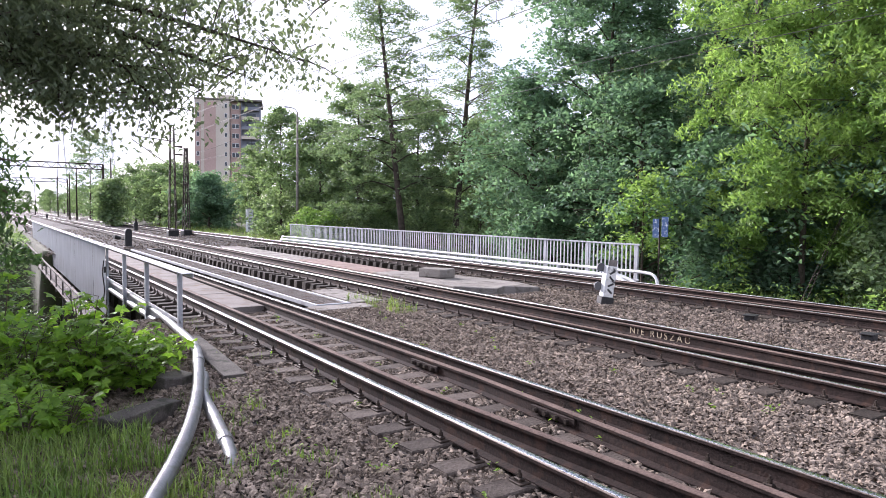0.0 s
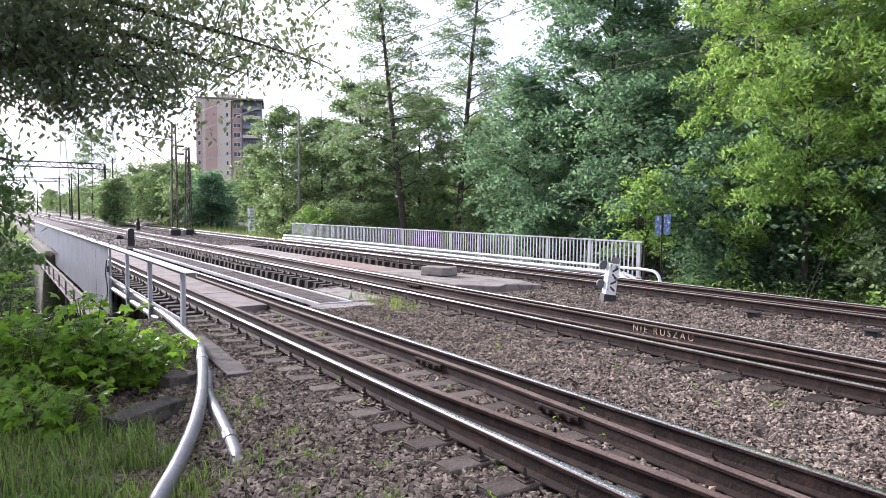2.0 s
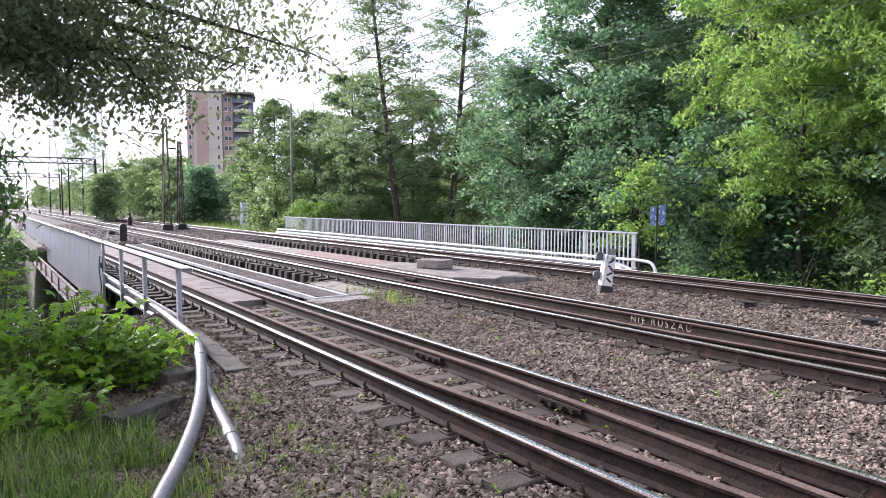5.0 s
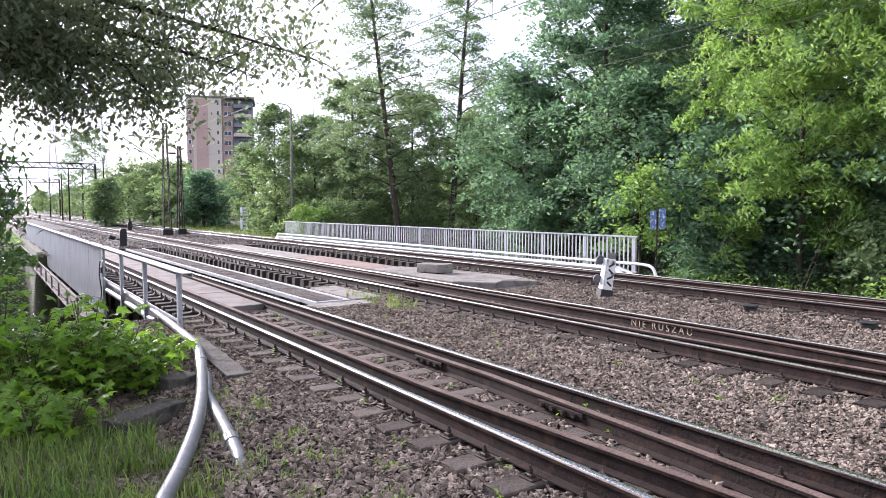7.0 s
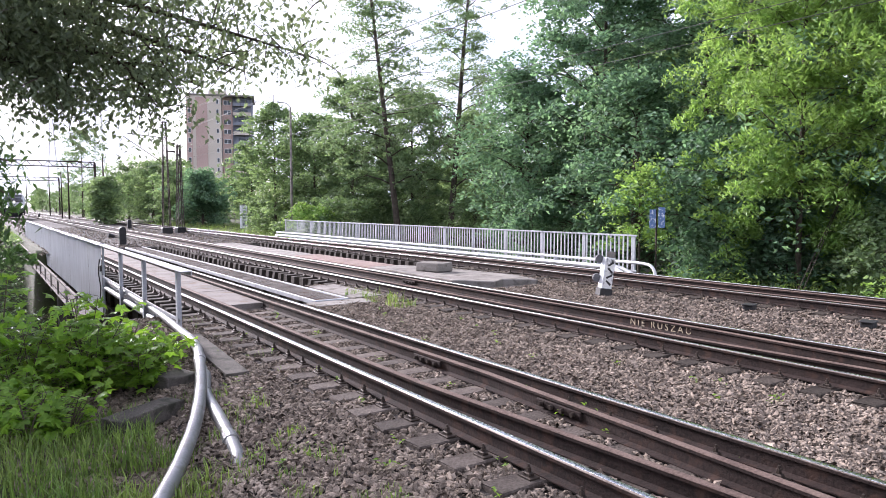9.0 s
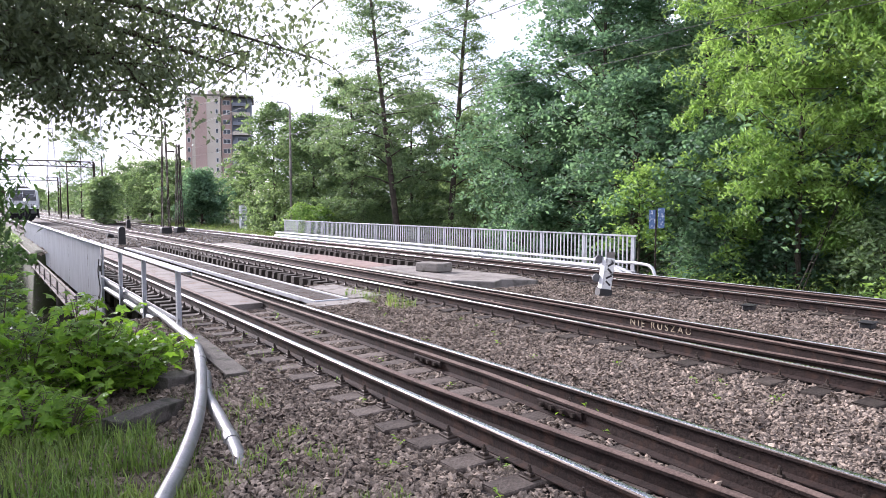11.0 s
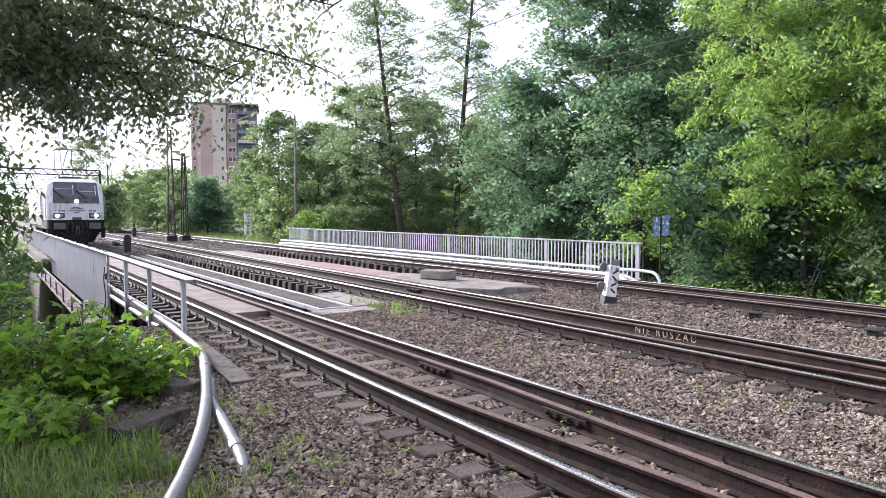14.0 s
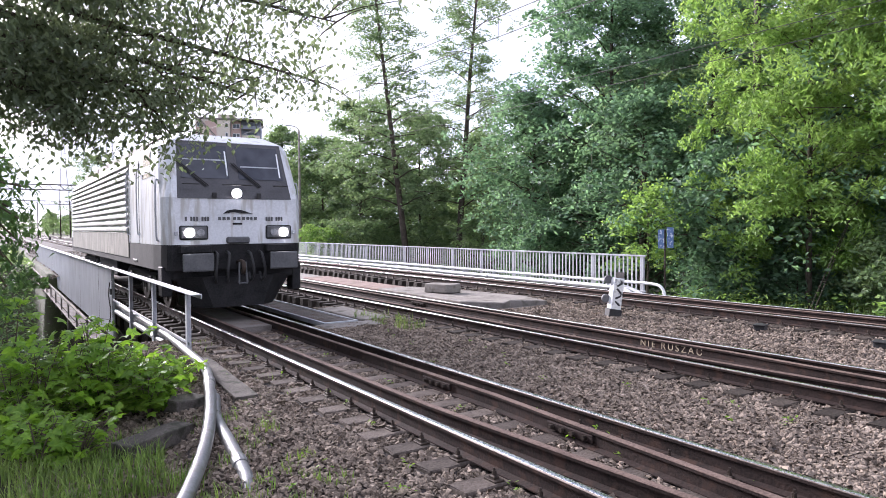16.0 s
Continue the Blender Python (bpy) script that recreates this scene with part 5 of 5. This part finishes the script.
def shell(levels):
    """The body as rings round its plan, mirrored for both cabs."""
    bm = bmesh.new()
    rings = []
    for z in levels:
        f, s, y0 = half_front(z), half_side(z), front_y(z)
        f = min(f, s - 0.04)
        quarter = [(f, y0), (f + (s - f) * 0.45, y0 + 0.10), (f + (s - f) * 0.80, y0 + 0.34), (s, y0 + 0.95), (s, 3.2)]
        plan = [(-x, y) for x, y in quarter[::-1]] + quarter
        plan += [(x, LENGTH - y) for x, y in quarter[::-1]] + [(-x, LENGTH - y) for x, y in quarter]
        rings.append([bm.verts.new((x, y, z)) for x, y in plan])
    n = len(rings[0])
    for a, b in zip(rings, rings[1:]):
        for k in range(n):
            bm.faces.new((a[k], a[(k + 1) % n], b[(k + 1) % n], b[k]))
    bm.faces.new(rings[0][::-1])
    bm.faces.new(rings[-1])
    bmesh.ops.recalc_face_normals(bm, faces=bm.faces)
    return bm


def on_nose(x0, x1, z0, z1, proud, x0t=None, x1t=None, thick=0.03):
    """A plate that follows the nose between two heights."""
    bm = bmesh.new()
    x0t, x1t = x0 if x0t is None else x0t, x1 if x1t is None else x1t
    c = [(x0, front_y(z0) - proud, z0), (x1, front_y(z0) - proud, z0), (x1t, front_y(z1) - proud, z1), (x0t, front_y(z1) - proud, z1)]
    a = [bm.verts.new(p) for p in c]
    b = [bm.verts.new((p[0], p[1] + thick, p[2])) for p in c]
    bm.faces.new(a)
    bm.faces.new(b[::-1])
    for k in range(4):
        bm.faces.new((a[k], b[k], b[(k + 1) % 4], a[(k + 1) % 4]))
    bmesh.ops.recalc_face_normals(bm, faces=bm.faces)
    return bm


def disc(x, y, z, r, depth, sides=20, r2=None):
    bm = bmesh.new()
    bmesh.ops.create_cone(bm, cap_ends=True, segments=sides, radius1=r, radius2=r2 or r, depth=depth, matrix=Matrix.Translation((x, y, z)) @ pose(0, 0, 0, 90))
    return bm


def locomotive():
    loco = thing("locomotive", pose(4.01, 60, 0), "dirty white electric locomotive with lit headlamps and black skirt", "locomotive")
    part("body", shell([1.40, 1.8, 2.36, 3.0, 3.5, 3.62, 3.80, 3.86]), LOCO_WHITE, loco)
    part("skirt", shell([0.88, 1.1, 1.397]), LOCO_BLACK, loco, "sooty black front skirt")
    # windscreen
    scr = part("screen_surround", on_nose(-1.18, 1.18, 2.34, 3.60, 0.012, -1.09, 1.09), LOCO_MASK, loco, "black windscreen surround")
    for s in (-1, 1):
        a, b = (0.10, 1.07) if s > 0 else (-1.07, -0.10)
        at, bt = (0.09, 1.00) if s > 0 else (-1.00, -0.09)
        part("windscreen", on_nose(a, b, 2.78, 3.52, 0.020, at, bt), LOCO_GLASS, scr, "tinted windscreen")
        part("sun_blind", on_nose(a + 0.06, b - 0.06, 3.18 if s < 0 else 3.05, 3.21 if s < 0 else 3.08, 0.024), GREY_PAINT, scr)
        part("blind_guide", on_nose(b - 0.09 if s > 0 else b - 0.05, b - 0.06 if s > 0 else b - 0.02, 2.84, 3.4, 0.024), WHITE_PAINT, scr)
        for d in (0, 0.05):
            x = -0.62 + 0.02 if s < 0 else 0.50
            part("wiper", sweep([(x + d, front_y(2.62) - 0.05, 2.62), (x - 0.30 + d, front_y(2.9) - 0.06, 2.9), (x - 0.55 + d, front_y(3.14) - 0.06, 3.14)], 0.014, 5), BLACK_PAINT, scr)
        part("grab_bar", sweep(smooth_path([(s * 0.78, -0.02, 2.64), (s * 0.80, -0.06, 2.64), (s * 1.06, -0.06, 2.64), (s * 1.08, -0.01, 2.64)], 3), 0.015, 6), BLACK_PAINT, scr)
        part("peg", box(0.09, 0.05, 0.11, 0.01, (s * 0.46, -0.02, 2.42)), BLACK_PAINT, scr)
    part("grab_bar", sweep(smooth_path([(-0.28, 0.0, 2.64), (-0.26, -0.05, 2.64), (0.26, -0.05, 2.64), (0.28, 0.0, 2.64)], 3), 0.015, 6), BLACK_PAINT, scr)
    top = part("top_lamp", disc(0, front_y(2.46) - 0.02, 2.46, 0.115, 0.07), LOCO_GREY, loco)
    part("lens", disc(0, front_y(2.46) - 0.06, 2.46, 0.10, 0.02), LAMP_ON, top, "lit white lamp")
    for s in (-1, 1):
        h = part("headlight", box(0.52, 0.06, 0.25, 0.02, (s * 0.88, -0.012, 1.64)), LOCO_GREY, loco, "recessed headlight unit")
        part("lens", disc(s * 0.975, -0.05, 1.64, 0.095, 0.03), LAMP_ON, h, "lit white headlamp")
        part("lens", disc(s * 0.755, -0.05, 1.64, 0.075, 0.03), CLEAR_LENS, h, "unlit tail lamp")
        part("bezel", box(0.56, 0.03, 0.29, 0.025, (s * 0.88, -0.004, 1.64)), BLACK_PAINT, h)
        part("lamp_bracket", box(0.07, 0.05, 0.08, 0.01, (s * 1.22, -0.02, 1.63)), GREY_PAINT, loco)
        buf = part("buffer", sweep([(s * 0.875, 0.1, 1.05), (s * 0.875, -0.28, 1.05)], 0.13, 14), LOCO_BLACK, loco)
        part("buffer_plate", box(0.60, 0.07, 0.36, 0.03, (s * 0.875, -0.32, 1.05), seg=2), LOCO_GREY, buf, "worn grey buffer plate")
        part("buffer_box", box(0.62, 0.20, 0.16, 0.02, (s * 0.875, -0.05, 1.31)), LOCO_BLACK, loco)
        part("side_step", box(0.20, 0.35, 0.60, 0.02, (s * 1.36, 0.4, 0.66)), LOCO_BLACK, loco)
        part("handrail", sweep(smooth_path([(s * 1.42, 0.52, 1.50), (s * 1.50, 0.46, 1.58), (s * 1.50, 0.46, 2.65), (s * 1.43, 0.56, 2.74)], 4), 0.018, 6), GREY_PAINT, loco)
        part("handrail", sweep(smooth_path([(s * 1.46, 2.40, 1.62), (s * 1.53, 2.40, 1.7), (s * 1.53, 2.40, 3.0), (s * 1.46, 2.40, 3.08)], 4), 0.016, 6), GREY_PAINT, loco)
        part("handrail", sweep(smooth_path([(s * 1.46, 3.82, 1.62), (s * 1.53, 3.82, 1.7), (s * 1.53, 3.82, 3.0), (s * 1.46, 3.82, 3.08)], 4), 0.016, 6), GREY_PAINT, loco)
        # cab side: window and door
        bm = bmesh.new()
        q = [(s * 1.477, 1.12, 2.84), (s * 1.477, 2.05, 2.84), (s * 1.44, 2.05, 3.40), (s * 1.44, 1.30, 3.40)]
        a = [bm.verts.new(v) for v in q]
        b = [bm.verts.new((v[0] - s * 0.02, v[1], v[2])) for v in q]
        bm.faces.new(a)
        bm.faces.new(b[::-1])
        for k in range(4):
            bm.faces.new((a[k], b[k], b[(k + 1) % 4], a[(k + 1) % 4]))
        bmesh.ops.recalc_face_normals(bm, faces=bm.faces)
        part("cab_window", bm, LOCO_GLASS, loco, "dark cab side window")
        for y in (2.50, 3.72):
            part("door_seam", box(0.014, 0.02, 1.95, 0, (s * 1.468, y, 2.35)), LOCO_BLACK, loco)
        part("cab_door", box(0.02, 1.18, 1.88, 0.01, (s * 1.466, 3.11, 2.35)), LOCO_WHITE, loco)
        part("door_step", box(0.14, 0.5, 0.05, 0.01, (s * 1.42, 3.1, 1.0)), LOCO_GREY, loco)
        # machine room sides
        for ya, yb in ((3.92, LENGTH - 1.4),):
            part("lower_panel", box(0.03, yb - ya, 0.61, 0.008, (s * 1.475, (ya + yb) / 2, 1.335)), LOCO_BEIGE, loco, "dusty beige lower side panel")
            for k in range(11):
                z = 1.73 + k * 0.163
                bm = prism([(0.0, -0.045), (0.05, -0.06), (0.062, -0.045), (0.058, 0.0), (0.01, 0.058), (0.0, 0.058)], yb - ya)
                bmesh.ops.scale(bm, vec=(s, 1, 1), verts=bm.verts)
                bmesh.ops.translate(bm, vec=(s * (half_side(z) - 0.005), ya, z), verts=bm.verts)
                bmesh.ops.recalc_face_normals(bm, faces=bm.faces)
                part("side_rib", bm, LOCO_RIB, loco)
        part("sole_bar", box(0.20, 13.5, 0.24, 0.02, (s * 1.30, LENGTH / 2, 1.0)), LOCO_BLACK, loco)
        for hx in (0.22, 0.46):
            part("hose", sweep(smooth_path([(s * hx, 0.02, 1.24), (s * hx, -0.16, 1.17), (s * (hx + 0.05), -0.20, 0.84), (s * (hx + 0.02), -0.10, 0.64), (s * hx, 0.02, 0.80)], 4), 0.032, 7), BLACK_PAINT, loco, smooth=True)
        part("rail_guard", box(0.10, 0.25, 0.42, 0.02, (s * 0.745, 0.75, 0.30)), LOCO_BLACK, loco)
        # roof slopes with panels
        for k in range(6):
            part("roof_panel", box(0.03, 1.9, 0.30, 0.01, (s * 1.21, 4.2 + k * 2.05, 3.72), turn=None), LOCO_BEIGE, loco)
    part("coupling", sweep(smooth_path([(0, 0.0, 1.02), (0, -0.30, 1.04), (0, -0.40, 0.94), (0, -0.36, 0.82), (0, -0.28, 0.86)], 4), 0.045, 8), IRON, loco, "hanging screw coupling hook", smooth=True)
    for s in (-0.06, 0.06):
        part("coupling_link", sweep([(s, -0.30, 1.04), (s * 1.4, -0.34, 0.62), (-s * 1.4, -0.34, 0.60)], 0.022, 6), LOCO_GREY, loco)
    # snow plough
    bm = bmesh.new()
    front = [(-1.22, 0.25), (-0.75, -0.05), (0.75, -0.05), (1.22, 0.25)]
    lo = [bm.verts.new((x * 0.68, y + 0.06, 0.10)) for x, y in front]
    hi = [bm.verts.new((x, y, 0.74)) for x, y in front]
    for k in range(3):
        bm.faces.new((lo[k], lo[k + 1], hi[k + 1], hi[k]))
    bmesh.ops.recalc_face_normals(bm, faces=bm.faces)
    bmesh.ops.solidify(bm, geom=bm.faces[:], thickness=0.03)
    part("snow_plough", bm, LOCO_BLACK, loco, "black snow plough")
    part("buffer_beam", box(2.56, 0.5, 0.62, 0.04, (0, 0.42, 0.98)), LOCO_BLACK, loco)
    part("frame", box(2.3, 17.5, 0.45, 0.03, (0, LENGTH / 2, 0.98)), LOCO_BLACK, loco)
    part("transformer", box(2.5, 4.0, 0.75, 0.06, (0, LENGTH / 2, 0.72)), LOCO_BLACK, loco)
    part("vent_hood", box(0.48, 0.10, 0.14, 0.03, (0.0, -0.03, 1.48)), LOCO_GREY, loco)
    # emblem, company writing and running numbers as plain shapes
    em = part("emblem", prism([(-0.30, 0), (-0.10, 0.04), (0.35, 0.0), (0.10, 0.08), (-0.05, 0.10), (-0.22, 0.07)], 0.006), LOCO_BLACK, loco, "dark streamlined emblem")
    em.matrix_basis = pose(0, -0.010, 2.02)
    x = -0.40
    for w in (0.07, 0.08, 0.07, 0.0, 0.07, 0.08, 0.08, 0.07, 0.06, 0.08):
        if w:
            part("writing_bar", box(w * 0.8, 0.006, 0.062, 0, (x + w / 2, -0.004, 1.93)), LOCO_GREY, loco)
        x += w + (0.015 if w else 0.04)
    part("writing_bar", box(0.20, 0.006, 0.04, 0, (0, -0.004, 1.82)), LOCO_BLACK, loco)
    for x0, groups in ((-1.05, (1, 3, 3)), (0.60, (3, 3))):
        x = x0
        for g in groups:
            for k in range(g):
                part("number_bar", box(0.042, 0.006, 0.085, 0.002, (x + 0.021, -0.004, 1.92)), LOCO_GREY, loco)
                x += 0.056
            x += 0.05
    # roof gear
    part("roof_deck", box(1.5, 15.6, 0.10, 0.03, (0, LENGTH / 2, 3.90)), LOCO_BEIGE, loco)
    for y, up in ((3.6, True), (LENGTH - 3.6, False)):
        p = part("pantograph", box(1.2, 1.6, 0.10, 0.02, (0, y, 4.02)), IRON, loco, "pantograph frame")
        for s in (-1, 1):
            k = 1 if up else 0.16
            part("arm", sweep([(s * 0.45, y - 0.6, 4.06), (s * 0.22, y + 0.9, 4.06 + 0.85 * k)], 0.03, 6), IRON, p)
            part("arm", sweep([(s * 0.22, y + 0.9, 4.06 + 0.85 * k), (s * 0.1, y - 0.5, 4.15 + 1.50 * k)], 0.025, 6), IRON, p)
            part("insulator", sweep([(s * 0.5, y + 0.55, 3.95), (s * 0.5, y + 0.55, 4.15)], [0.08, 0.06], 8), IRON, p)
        part("bow", sweep(smooth_path([(-0.85, y - 0.5, 4.08 + 1.50 * k), (-0.62, y - 0.5, 4.20 + 1.50 * k), (0.62, y - 0.5, 4.20 + 1.50 * k), (0.85, y - 0.5, 4.08 + 1.50 * k)], 4), 0.03, 6), IRON, p)
    for y in (5.6, 8.4, 11.0):
        part("roof_box", box(0.9, 1.5, 0.24, 0.05, (0.1, y, 4.05)), LOCO_BEIGE, loco)
    part("bus_bar", sweep([(-0.5, 2.6, 4.22), (-0.5, 8, 4.24), (-0.5, 16, 4.22)], 0.025, 6), IRON, loco)
    for y in (4, 6.5, 9, 11.5, 14):
        part("insulator", sweep([(-0.5, y, 3.93), (-0.5, y, 4.20)], [0.07, 0.04], 8), LOCO_GREY, loco)
    # running gear
    sets = []
    for yb in (4.25, LENGTH - 4.25):
        bogie = part("bogie", box(2.2, 3.6, 0.22, 0.04, (0, 0, 0)), LOCO_BLACK, loco, at=pose(0, yb, 0.66))
        for s in (-1, 1):
            part("bogie_frame", box(0.22, 3.9, 0.30, 0.05, (s * 1.06, 0, 0.05)), LOCO_BLACK, bogie)
            for dy in (-1.3, 1.3):
                part("axle_box", box(0.26, 0.42, 0.40, 0.05, (s * 1.08, dy, -0.06)), LOCO_BLACK, bogie)
                part("spring", sweep([(s * 1.05, dy + 0.35, -0.05), (s * 1.05, dy + 0.35, 0.30)], 0.09, 9), IRON, bogie)
        for dy in (-1.3, 1.3):
            bm = sweep([(-0.95, 0, 0), (0.95, 0, 0)], 0.09, 10)
            for s in (-1, 1):
                sweep([(s * 0.68, 0, 0), (s * 0.705, 0, 0), (s * 0.71, 0, 0), (s * 0.815, 0, 0)], [0.652, 0.652, 0.624, 0.619], 28, bm)
                for k in range(6):
                    box(0.02, 0.10, 0.32, 0, (s * 0.825, 0.30 * math.sin(k * 1.047), 0.30 * math.cos(k * 1.047)), bm, pose(0, 0, 0, -k * 60))
            w = part("wheelset", bm, IRON, bogie, "steel wheelset", at=pose(0, dy, 0.625 - 0.66))
            sets.append((w, dy))
    # the body rides high on its springs
    for ob in bpy.data.objects:
        top = ob.parent and (ob.parent == loco or ob.parent.parent == loco)
        if top and ob.type == "MESH" and not (ob.name.startswith("bogie") or ob.parent.name.startswith("bogie")):
            base = ob.matrix_basis.translation.z
            for v in ob.data.vertices:
                v.co.z += lift(v.co.z + base)
    return loco, sets


def lift(z):
    return 0.16 if z < 2.2 else 0.16 - 0.06 * (z - 2.2) / 1.4 if z < 3.6 else max(0.04, 0.10 - 0.2 * (z - 3.6))


LOCO, WHEELSETS = locomotive()


# ---- what moves: the locomotive rolls up and slows, its wheels turn ----
STOPS = ((0.0, 268.0), (8.0, 139.5), (11.5, 82.7), (12.5, 66.6), (13.5, 51.0), (14.5, 35.9), (15.2, 25.4), (15.6, 19.7), (16.0, 14.15))


def nose_at(t):
    """Place of the locomotive's nose along the track: a smooth curve through its stops."""
    n = len(STOPS)
    slope = []
    for i in range(n):
        a, b = STOPS[max(0, i - 1)], STOPS[min(n - 1, i + 1)]
        slope.append((b[1] - a[1]) / (b[0] - a[0]))
    for i in range(n - 1):
        (ta, ya), (tb, yb) = STOPS[i], STOPS[i + 1]
        if t <= tb:
            w = tb - ta
            u = (t - ta) / w
            return ya * (2 * u ** 3 - 3 * u * u + 1) + slope[i] * w * (u ** 3 - 2 * u * u + u) + yb * (3 * u * u - 2 * u ** 3) + slope[i + 1] * w * (u ** 3 - u * u)
    return STOPS[-1][1]


def motions():
    walk(LOCO, [(k / 10, pose(4.01, nose_at(k / 10), 0)) for k in range(161)])
    for w, dy in WHEELSETS:
        walk(w, [(k / 30, pose(0, dy, 0.625 - 0.66, math.degrees((268.0 - nose_at(k / 30)) / 0.625))) for k in range(481)])


motions()
